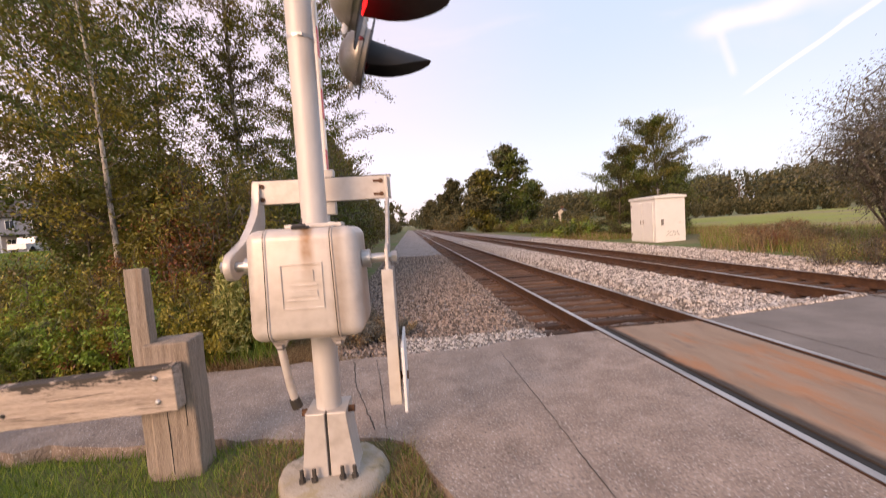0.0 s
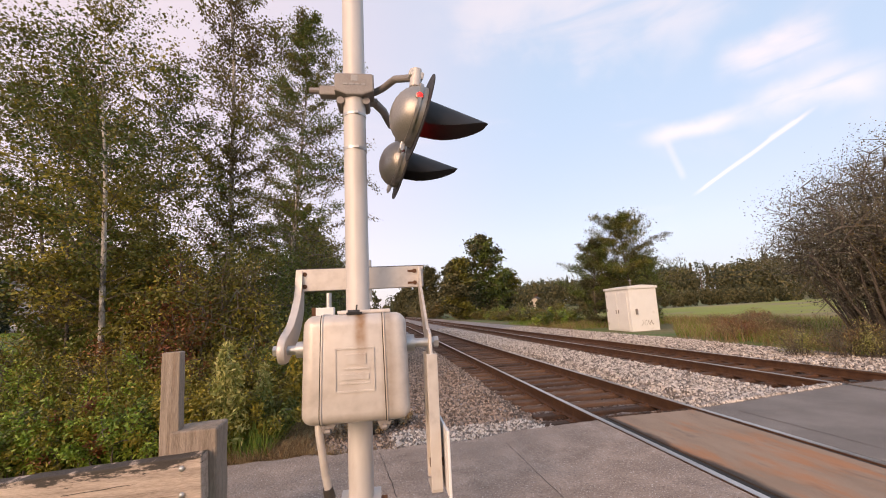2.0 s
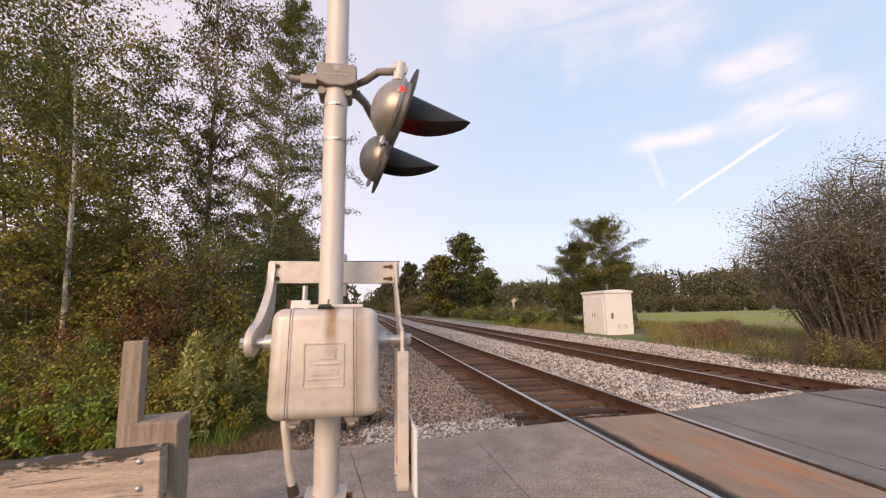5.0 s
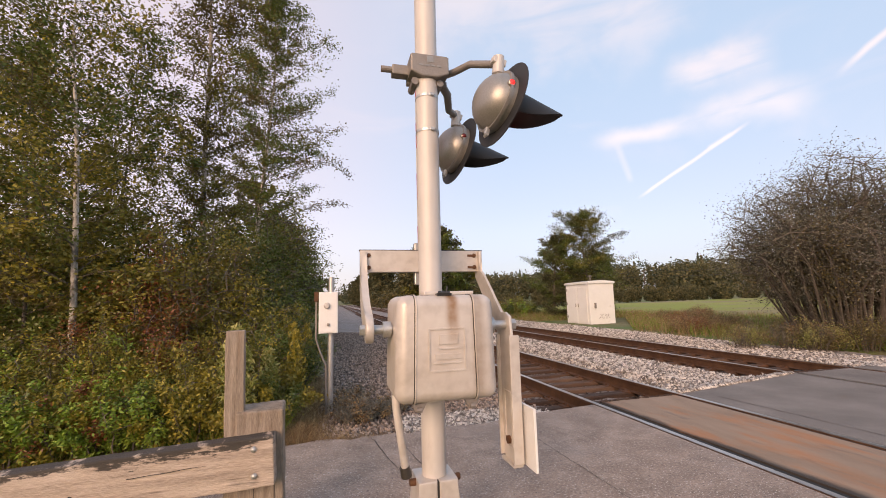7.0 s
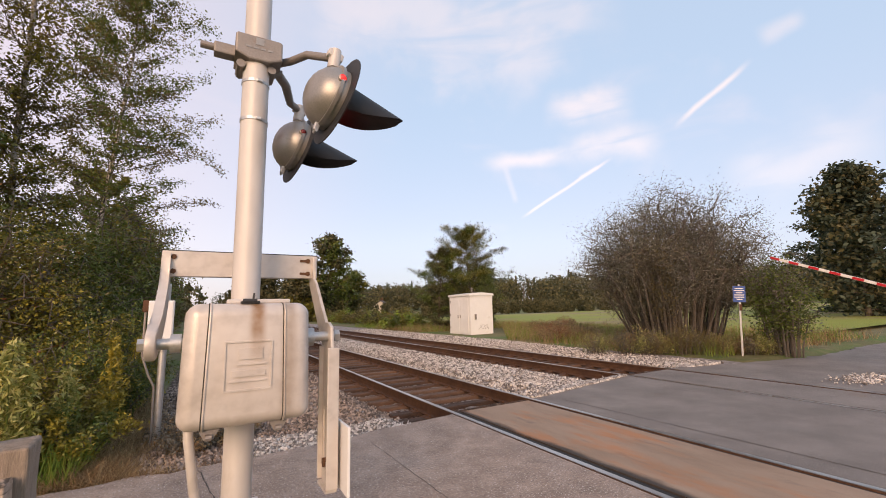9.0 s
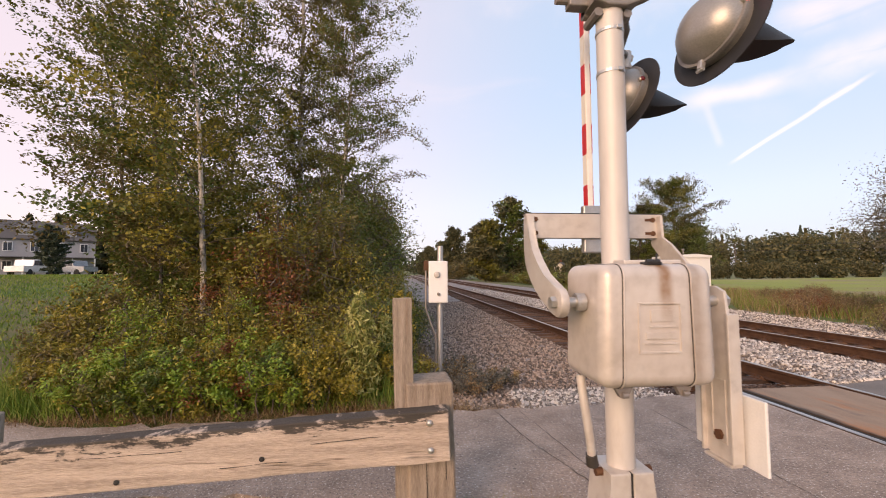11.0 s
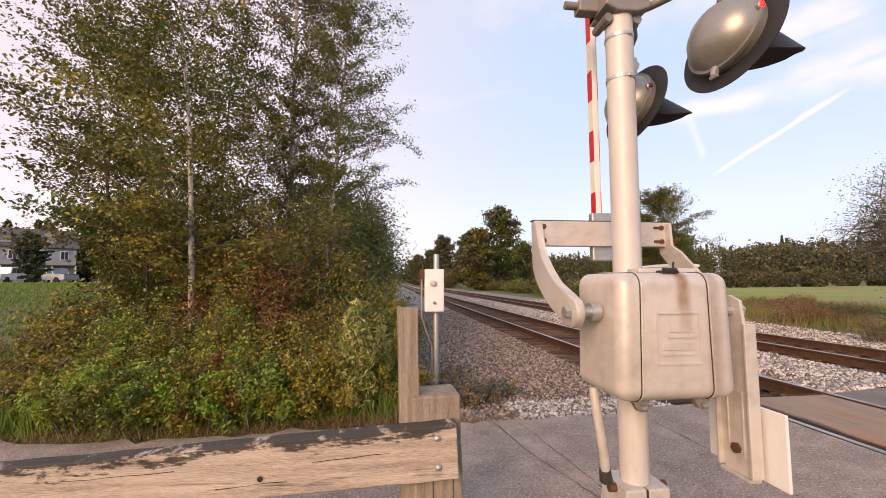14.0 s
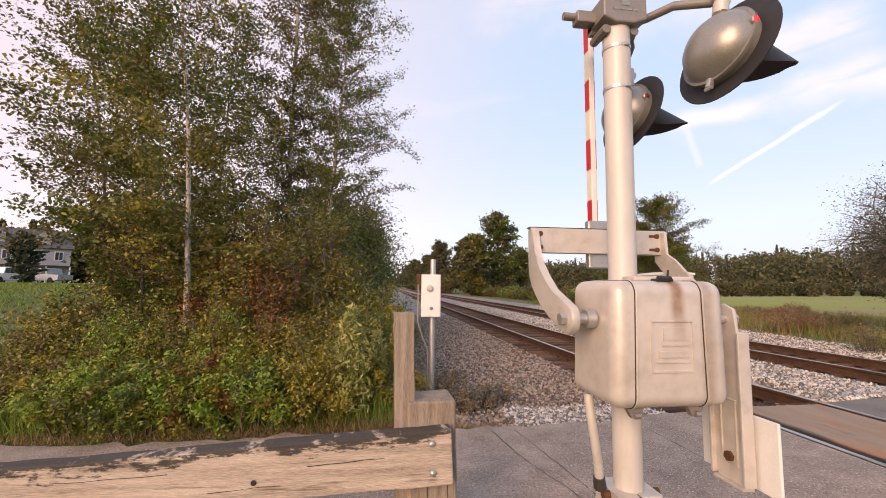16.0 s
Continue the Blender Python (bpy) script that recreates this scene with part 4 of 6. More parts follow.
def worn(bm, amount, seed, freq=7.0):
    off = Vector((seed * 3.7, seed, 0))
    for v in bm.verts:
        v.co += Vector((noise.noise(v.co * freq + off), noise.noise(v.co * freq + off + Vector((9, 0, 0))), noise.noise(v.co * freq + off + Vector((0, 9, 0))))) * amount


def timber(bm, c, s, bevel, cuts, m=None, amount=0.004, seed=1, ax=0):
    """A beam cut into short lengths, so that its worn edges can waver."""
    box(bm, c, s, bevel)
    n = Vector((0, 0, 0))
    n[ax] = 1
    for k in range(1, cuts):
        p = Vector(c)
        p[ax] += s[ax] * (k / cuts - 0.5)
        bmesh.ops.bisect_plane(bm, geom=list(bm.verts) + list(bm.edges) + list(bm.faces), plane_co=p, plane_no=n)
    worn(bm, amount, seed)
    if m is not None:
        for v in bm.verts:
            v.co = m @ v.co


guard = thing("guard_rail", (-2.14, 2.93, 0), "weathered timber guard rail bolted to thick posts beside the path", "guard rail")
slope = pose(0, 0, 0, 0, -2.5, 0)
bm = bmesh.new()
timber(bm, (-1.45, 0.015, 0.615), (2.9, 0.11, 0.272), 0.008, 36, None, 0.006, 2)
for v in bm.verts:                                      # thinner towards the far end
    v.co.z = 0.62 + (v.co.z - 0.62) * (1 + 0.045 * v.co.x)
    v.co = slope @ v.co
beam = part("beam", bm, WOOD, guard, "split grey-brown rail timber with black rot along its top edge")
for z in (0.69, 0.545):
    bm = bmesh.new()
    lathe(bm, [(0.0, 0.014), (0.010, 0.012), (0.017, 0.004), (0.018, 0.0)], slope @ pose(-0.105, -0.042, z, 90, 0, 0), 16)
    part("bolt_head", bm, GALV, beam, "", True)
for k, (x, z, ln) in enumerate(((-0.52, 0.640, 0.42), (-1.62, 0.655, 0.50), (-1.02, 0.556, 0.34))):
    bm = bmesh.new()
    timber(bm, (x, -0.0405, z), (ln, 0.004, 0.002), 0, 18, slope, 0.008, 20 + k)
    part("drying_crack", bm, RUBBER, beam)
for x, z in ((-0.98, 0.58), (-1.68, 0.53)):
    bm = bmesh.new()
    lathe(bm, [(0.0, 0.004), (0.008, 0.003), (0.014, 0.0)], slope @ pose(x, -0.042, z, 90, 0, 0), 10)
    part("knot", bm, RUBBER, beam, "", True)
for k, (px, py, top, turn) in enumerate(((-0.115, 0.19, 0.87, 4), (-2.66, 0.195, 0.72, 5))):
    bm = bmesh.new()
    timber(bm, (0, 0, top / 2 - 0.12), (0.27, 0.24, top + 0.24), 0.014, 9, pose(px, py, 0, 0, -1.2 if k == 0 else 0.5, turn), 0.008, 7 + k, 2)
    post = part("post", bm, WOOD_UP, guard, "thick square timber post with a split grey top")
    for f in range(2):
        bm = bmesh.new()
        box(bm, (-0.03 + 0.11 * f, -0.121, top * (0.30 + 0.25 * f)), (0.003, 0.004, top * (0.55 - 0.2 * f)), 0, pose(px, py, 0, 0, -1.2, turn))
        worn(bm, 0.004, 3 + f)
        part("split", bm, RUBBER, post)

stake = thing("wooden_stake", (-2.40, 3.06, 0), "slim upright weathered timber stake behind the guard rail", "post")
bm = bmesh.new()
timber(bm, (0, 0, 0.62), (0.105, 0.095, 1.46), 0.006, 14, pose(0, 0, 0, 0, -1.0, 6), 0.005, 4, 2)
part("shaft", bm, WOOD_UP, stake, "grey-brown split timber")

# ---- post with a grey switch box ----
switch = thing("switch_post", (-1.885, 6.53, 0), "galvanised post with a pale metal switch box beside the gravel", "post")
bm = bmesh.new()
tube(bm, [(0, 0, -0.2), (0.005, 0, 1.2), (0.01, 0, 1.88)], 0.042, 16)
pole = part("pole", bm, GALV, switch, "grey steel pipe", True)
bm = bmesh.new()
box(bm, (-0.03, -0.075, 1.37), (0.265, 0.12, 0.585), 0.008)
cab = part("switch_box", bm, WHITE, switch, "pale grey enclosure")
bm = bmesh.new()
box(bm, (-0.03, -0.138, 1.37), (0.24, 0.008, 0.56), 0.003)
part("cover", bm, WHITE, cab)
bm = bmesh.new()
lathe(bm, [(0.045, 0), (0.045, 0.02), (0.03, 0.045), (0, 0.05)], pose(-0.05, -0.141, 1.47, 90, 0, 0), 20)
part("knob", bm, SILVER, cab, "round pale knob", True)
bm = bmesh.new()
lathe(bm, [(0.022, 0), (0.022, 0.02), (0.012, 0.03), (0, 0.03)], pose(-0.03, -0.141, 1.20, 90, 0, 0), 14)
part("lock", bm, CASTING, cab, "", True)
bm = bmesh.new()
tube(bm, [(-0.20, -0.03, 1.60), (-0.20, -0.03, 1.0), (-0.13, -0.03, 0.78), (-0.06, -0.03, 0.62), (-0.05, -0.02, -0.1)], 0.013, 8)
part("cable", bm, CASTING, switch, "grey cable loop", True)
bm = bmesh.new()
box(bm, (-0.20, -0.03, 1.60), (0.06, 0.07, 0.14), 0.006)
part("splice_box", bm, RUSTY, switch, "small rust-brown splice box")

# ---- signal shed ----
shed = thing("signal_shed", (11.85, 20.5, -0.1), "white metal signal equipment shed on the far side of the tracks", "shed")
SL, SW, SH = 2.35, 1.6, 2.32
bm = bmesh.new()
box(bm, (SW / 2, SL / 2, SH / 2), (SW, SL, SH), 0.015)
body = part("body", bm, SHED_PAINT, shed, "white painted sheet-metal walls")
bm = bmesh.new()
box(bm, (SW / 2, SL / 2, SH + 0.05), (SW + 0.14, SL + 0.14, 0.12), 0.025)
prism(bm, [(-0.07, SH + 0.11), (SW + 0.07, SH + 0.11), (SW / 2, SH + 0.20)], SL + 0.12, Matrix(((1, 0, 0, 0), (0, 0, -1, SL / 2), (0, 1, 0, 0), (0, 0, 0, 1))))
part("roof", bm, SHED_PAINT, shed, "white overhanging metal roof")
for k in (0, 1):
    bm = bmesh.new()
    box(bm, (-0.014, 0.18 + 0.50 + 1.0 * k, 1.14), (0.03, 0.96, 2.0), 0.006)
    door = part("door", bm, SHED_PAINT, shed, "white hinged shed door")
    bm = bmesh.new()
    box(bm, (-0.045, 1.17 + (0.12 if k else -0.12), 1.12), (0.035, 0.05, 0.20), 0.006)
    part("door_handle", bm, CASTING, door, "dark door handle")
for z in (0.45, 1.2, 2.0):
    bm = bmesh.new()
    tube(bm, [(-0.035, 2.20, z - 0.07), (-0.035, 2.20, z + 0.07)], 0.02, 8)
    part("hinge", bm, CASTING, shed)
bm = bmesh.new()
box(bm, (0.35, -0.03, 1.10), (0.12, 0.06, 0.30), 0.01)
part("meter_box", bm, CASTING, shed, "dark grey meter box")
bm = bmesh.new()
tube(bm, [(SW * 0.3, 0.5, SH + 0.1), (SW * 0.3, 0.5, SH + 0.42)], 0.03, 10)
lathe(bm, [(0.0, 0.06), (0.09, 0.0), (0.09, -0.02), (0, -0.02)], pose(SW * 0.3, 0.5, SH + 0.45), 14)
part("vent", bm, CASTING, shed, "small dark roof vent")
bm = bmesh.new()
box(bm, (SW / 2, SL / 2, -0.12), (SW + 0.1, SL + 0.1, 0.28), 0.02)
part("plinth", bm, CONCRETE, shed)
rng = np.random.default_rng(31)
for k in range(4):
    bm = bmesh.new()
    px = 0.62 + 0.19 * k
    pts = [(px + 0.07 * math.sin(a * (1.1 + 0.3 * k) + k), -0.006, 0.50 + 0.12 * math.cos(a * (0.8 + 0.25 * k) + k * 1.8)) for a in np.linspace(0, 4.6, 16)]
    tube(bm, pts, 0.009, 5)
    part("paint_scrawl", bm, LAMP_BODY, shed, "grey sprayed paint scrawl")

# ---- blue sign on a post ----
sign = thing("roadside_sign", (11.85, 6.5, 0), "small blue notice sign on a leaning metal post", "sign")
lean = pose(0, 0, 0, 0, 3, 28 - 90)
bm = bmesh.new()
box(bm, (0, 0, 0.95), (0.05, 0.03, 2.1), 0.006, lean)
part("post", bm, GALV, sign, "thin grey steel post")
BLUE = material("blue_sheeting", [(0.02, 0.06, 0.22), (0.035, 0.09, 0.30)], 10, 0.4, 0, 0.03, 90)
bm = bmesh.new()
box(bm, (0, -0.022, 1.72), (0.30, 0.008, 0.46), 0.002, lean)
panel = part("panel", bm, BLUE, sign, "blue panel")
for k in range(6):
    bm = bmesh.new()
    wd = (0.20, 0.24, 0.16, 0.23, 0.22, 0.14)[k]
    box(bm, (0, -0.028, 1.88 - k * 0.062), (wd, 0.003, 0.024), 0, lean)
    part("text_bar", bm, WHITE, panel, "line of white lettering too small to read")
bm = bmesh.new()
box(bm, (0.02, -0.024, 1.34), (0.07, 0.006, 0.18), 0.002, lean)
part("marker", bm, RUSTY, sign, "faded red marker below the panel")

# ---- houses and parked pickups far to the northwest ----
WALL_GREY = material("grey_siding", [(0.30, 0.29, 0.30), (0.38, 0.37, 0.38)], 3, 0.8, 0, 0.1, 12, stretch=(1, 1, 6))
WALL_CREAM = material("cream_siding", [(0.50, 0.44, 0.34), (0.60, 0.53, 0.42)], 3, 0.8, 0, 0.1, 12, stretch=(1, 1, 6))
SHINGLE = material("dark_shingles", [(0.06, 0.055, 0.055), (0.12, 0.11, 0.108)], 8, 0.9, 0, 0.4, 14)
GLASS = material("window_glass", [(0.03, 0.035, 0.045), (0.05, 0.055, 0.065)], 2, 0.08, 0, 0, 10, rough_var=0.02)
TRUCK_WHITE = material("white_car_paint", [(0.62, 0.62, 0.63), (0.72, 0.72, 0.73)], 3, 0.25, 0.1, 0, 30)
TRUCK_GREY = material("pale_grey_car_paint", [(0.42, 0.43, 0.45), (0.52, 0.53, 0.55)], 3, 0.25, 0.2, 0, 30)
TYRE = material("tyre_rubber", [(0.012, 0.012, 0.012), (0.025, 0.025, 0.025)], 9, 0.85, 0, 0.1, 60)


def house(place, turn, w, d, h, ridge, wall_mat, label, porch=True, dormer=True):
    root = thing("house", place, label, "house", "far houses", turn=turn)
    bm = bmesh.new()
    box(bm, (0, 0, h / 2 - 0.5), (w, d, h + 1.0))
    prism(bm, [(-d / 2, h), (d / 2, h), (0, h + ridge - 0.1)], w, Matrix(((0, 0, 1, 0), (1, 0, 0, 0), (0, 1, 0, 0), (0, 0, 0, 1))))
    wall = part("wall", bm, wall_mat, root, "lapped siding wall")
    bm = bmesh.new()
    for sgn in (-1, 1):
        n = math.atan2(ridge, d / 2)
        ln = math.hypot(ridge, d / 2) + 0.5
        box(bm, (0, 0, 0), (w + 0.7, ln, 0.16), 0.02, pose(0, sgn * (d / 4 + 0.1), h + ridge / 2 + 0.02, -sgn * math.degrees(n), 0, 0))
    roof = part("roof", bm, SHINGLE, root, "dark shingled gable roof")
    bm = bmesh.new()
    box(bm, (w * 0.2, 0.2, h + ridge + 0.2), (0.6, 0.6, 1.4), 0.03)
    part("chimney", bm, RUSTY, roof)
    n = int(w // 2.4)
    for k in range(n):
        x = -w / 2 + w * (k + 0.5) / n
        for z in ([1.5, 4.2] if h > 4.5 else [1.5]):
            bm = bmesh.new()
            box(bm, (x, -d / 2 - 0.03, z), (1.0, 0.08, 1.35), 0.02)
            win = part("window", bm, WHITE, root, "white-framed window")
            for q in (-0.22, 0.22):
                bm = bmesh.new()
                box(bm, (x + q, -d / 2 - 0.075, z), (0.38, 0.02, 1.15))
                part("pane", bm, GLASS, win)
    if porch:
        bm = bmesh.new()
        box(bm, (0, -d / 2 - 1.1, 2.65), (w, 2.5, 0.14), 0.02, pose(0, 0, 0, 0, 0, 0))
        part("porch_roof", bm, SHINGLE, root)
        for k in range(5):
            bm = bmesh.new()
            box(bm, (-w / 2 + 0.3 + (w - 0.6) * k / 4, -d / 2 - 2.2, 1.2), (0.16, 0.16, 2.9), 0.01)
            part("porch_post", bm, WHITE, root, "white porch post")
    if dormer:
        for x in (-w * 0.22, w * 0.22):
            bm = bmesh.new()
            box(bm, (x, -d * 0.28, h + 0.9), (1.7, d * 0.3, 1.6), 0.02)
            prism(bm, [(-1.05, h + 1.65), (1.05, h + 1.65), (0, h + 2.4)], d * 0.34, Matrix(((1, 0, 0, x), (0, 0, -1, -d * 0.28), (0, 1, 0, 0), (0, 0, 0, 1))))
            dm = part("dormer", bm, wall_mat, roof)
    return root


house((-58.0, 71.0, 1.4), 42, 11, 9, 5.4, 2.8, WALL_GREY, "grey two-storey house with a white-posted porch behind the lawn")
house((41.8, 112.0, 0.2), 62, 7.0, 5.0, 2.2, 1.7, WALL_CREAM, "small cream house with a dark roof far beyond the tracks", porch=False, dormer=False)


def pickup(place, turn, paint, label):
    root = thing("pickup_truck", place, label, "pickup truck", "parked pickups", turn=turn)
    side = [(-2.7, 0.45), (-2.72, 0.95), (-2.6, 1.12), (-0.75, 1.14), (-0.60, 1.20), (0.0, 1.86), (0.35, 1.92), (1.05, 1.86), (1.25, 1.14), (2.75, 1.12), (2.78, 0.5), (2.3, 0.42), (-2.2, 0.42)]
    side = [(-u, v) for u, v in side][::-1]
    flat = Matrix(((1, 0, 0, 0), (0, 0, -1, 0), (0, 1, 0, 0), (0, 0, 0, 1)))
    bm = bmesh.new()
    prism(bm, side, 1.86, flat, 0.06)
    body = part("body", bm, paint, root, "painted pickup body")
    for s in (-1, 1):
        bm = bmesh.new()
        prism(bm, [(0.55, 1.22), (0.05, 1.78), (-0.28, 1.82), (-0.28, 1.22)], 0.02, flat @ pose(0, 0, -s * 0.935))
        part("front_window", bm, GLASS, body)
        bm = bmesh.new()
        prism(bm, [(-0.36, 1.22), (-0.36, 1.82), (-0.95, 1.78), (-1.10, 1.22)], 0.02, flat @ pose(0, 0, -s * 0.935))
        part("rear_window", bm, GLASS, body)
        for x in (-1.75, 1.75):
            bm = bmesh.new()
            lathe(bm, [(0.0, -0.12), (0.36, -0.12), (0.40, -0.08), (0.40, 0.08), (0.36, 0.12), (0.0, 0.12)], pose(x, s * 0.86, 0.40, 90, 0, 0), 22)
            wheel = part("wheel", bm, TYRE, root, "black tyre", True)
            bm = bmesh.new()
            lathe(bm, [(0.0, 0.13), (0.12, 0.135), (0.22, 0.125), (0.23, 0.11)], pose(x, s * 0.86, 0.40, 90 * s, 0, 0) @ pose(0, 0, 0, 0, 0, 0), 16)
            part("rim", bm, GALV, wheel, "", True)
        bm = bmesh.new()
        box(bm, (2.755, s * 0.72, 0.85), (0.05, 0.30, 0.18), 0.02)
        part("headlight", bm, GLASS, root)
    bm = bmesh.new()
    box(bm, (-1.72, 0, 1.12), (1.85, 1.5, 0.06))
    part("bed_floor", bm, BLACK, root)
    return root


pickup((-46.0, 54.0, 1.4), 100, TRUCK_WHITE, "white pickup truck parked by the lawn")
pickup((-44.0, 57.5, 1.4), 165, TRUCK_GREY, "pale grey pickup truck parked by the lawn")

# ---- utility poles and wires beyond the field ----
POLES = [(96, 70), (77, 92), (59, 113), (39, 136), (112, 50)]
for x, y in POLES:
    z = float(ground_z(x, y))
    root = thing("utility_pole", (x, y, z), "grey timber utility pole beyond the field", "utility pole", "utility poles")
    bm = bmesh.new()
    tube(bm, [(0, 0, -0.5), (0, 0, 8.5)], [0.17, 0.12], 8)
    part("pole", bm, BARK, root)
    bm = bmesh.new()
    box(bm, (0, 0, 7.9), (1.9, 0.12, 0.12), 0, pose(0, 0, 0, 0, 0, -40))
    part("crossarm", bm, BARK, root)
line = sorted(POLES)
for dz in (7.9, 6.6):
    bm = bmesh.new()
    pts = []
    for a, b in zip(line, line[1:]):
        za, zb = float(ground_z(*a)), float(ground_z(*b))
        for k in range(12):
            f = k / 12
            pts.append((a[0] + (b[0] - a[0]) * f, a[1] + (b[1] - a[1]) * f, za + (zb - za) * f + dz - 2.4 * f * (1 - f)))
    tube(bm, pts, 0.035, 5)
    tagged(part("overhead_wire", bm, BLACK), "dark overhead wire strung between the poles", "wire", "overhead wires")

# ---- trees, shrubs and grass ----


def branch_pts(rng, start, direction, length, n, wander, lift):
    pts, p, d = [np.array(start, float)], np.array(start, float), np.array(direction, float)
    for _ in range(n):
        d = d + rng.normal(0, wander, 3) + np.array([0, 0, lift])
        d /= np.linalg.norm(d)
        p = p + d * length / n
        pts.append(p.copy())
    return pts


def layered(rng, centres, size, narrow=0.62):
    """Pointed leaves that lie mostly flat, as on layered sprays of twigs."""
    n = len(centres)
    up = rng.normal(0, 0.8, (n, 3)) + np.array([0, 0, 1.0])
    up /= np.linalg.norm(up, axis=1)[:, None]
    a = np.cross(up, rng.normal(size=(n, 3)))
    a /= np.linalg.norm(a, axis=1)[:, None] + 1e-9
    b = np.cross(up, a)
    s = (size * rng.uniform(0.55, 1.35, n))[:, None]
    out = np.empty((n, 4, 3))
    out[:, 0] = centres - a * s * 0.5
    out[:, 1] = centres + b * s * narrow * 0.5 + up * s * 0.08
    out[:, 2] = centres + a * s * 0.5
    out[:, 3] = centres - b * s * narrow * 0.5 + up * s * 0.08
    return out.reshape(-1, 3)


def tree(place, height, rng, bark, leaf_mats, label, crown_base=0.22, spread=0.24, limbs=46, per_twig=60, leaf=0.075, radius=0.09, lean=(0, 0), puff=0.15, limb_rise=0.8, category="tree", group="trackside trees", shape=1.0, clump=2.2, top_thin=0.0):
    """A tapered, wavering trunk with limbs that carry flat sprays of twigs, and leaves strung along the twigs.
    top_thin: how far the leaves thin out towards the top."""
    root = thing("tree", place, label, category, group)
    trunk = branch_pts(rng, (0, 0, -0.3), (lean[0], lean[1], 1), height + 0.3, 14, 0.03, 0.05)
    bm = bmesh.new()
    tube(bm, trunk, [radius * (1 - 0.93 * (i / 14) ** 0.9) for i in range(15)], 9)
    part("trunk", bm, bark, root, "", True)
    bm = bmesh.new()
    tr = np.array(trunk)
    sprays = [[] for _ in leaf_mats]
    limbs = int(limbs * 1.4)
    for k in range(limbs):
        f = crown_base + (0.985 - crown_base) * (k + rng.uniform(0, 1)) / limbs
        i = min(13, int(f * 14))
        p = tr[i] + (tr[i + 1] - tr[i]) * (f * 14 - i)
        g = (f - crown_base) / (1 - crown_base)
        prof = (math.sin(math.pi * (0.16 + 0.80 * g)) ** 0.75) * shape + (1 - shape) * (1 - g)
        ln = height * spread * max(0.10, prof) * rng.uniform(0.5, 1.25)
        a = k * 2.4 + rng.uniform(-0.6, 0.6)
        limb = branch_pts(rng, p, (math.cos(a), math.sin(a), limb_rise * rng.uniform(0.5, 1.2) * (0.45 + g)), ln, 7, 0.13, 0.0)
        r0 = max(0.006, radius * (1 - 0.9 * f) * 0.27)
        tube(bm, limb, [r0 * (1 - 0.12 * j) for j in range(8)], 5, False)
        tone = rng.integers(0, len(leaf_mats))
        fade = 1 - top_thin * g
        for j in range(1, 8):
            d = limb[min(j + 1, 7)] - limb[min(j, 6)]
            d /= np.linalg.norm(d)
            for side in (-1, 1):
                across = np.array([-d[1], d[0], 0.0]) * side
                way = d * 0.7 + across * rng.uniform(0.3, 1.0) + rng.normal(0, 0.16, 3)
                tl = ln * rng.uniform(0.20, 0.46) * (1.15 - 0.08 * j)
                twig = branch_pts(rng, limb[j], way, tl, 3, 0.16, -0.06)
                tube(bm, twig, [r0 * 0.3, r0 * 0.24, r0 * 0.16, r0 * 0.08], 3, False)
                n = int(per_twig * 0.62 * fade * min(2.6, rng.gamma(clump, 1 / clump)))
                if n < 1:
                    continue
                u = rng.uniform(0, 3, n) ** 0.9
                q = np.array(twig)
                seg = np.minimum(u.astype(int), 2)
                c = q[seg] + (q[seg + 1] - q[seg]) * (u - seg)[:, None]
                c = c + rng.normal(0, 1, (n, 3)) * np.array([1, 1, 0.6]) * puff * (0.35 + 0.05 * height)
                sprays[tone if rng.uniform() < 0.7 else rng.integers(0, len(leaf_mats))].append(c)
    part("branching", bm, BARK, root, "thin dark limbs and twigs", True)
    for group_c, lm in zip(sprays, leaf_mats):
        if group_c:
            quads("crown", layered(rng, np.concatenate(group_c), leaf), lm, root)
    return root


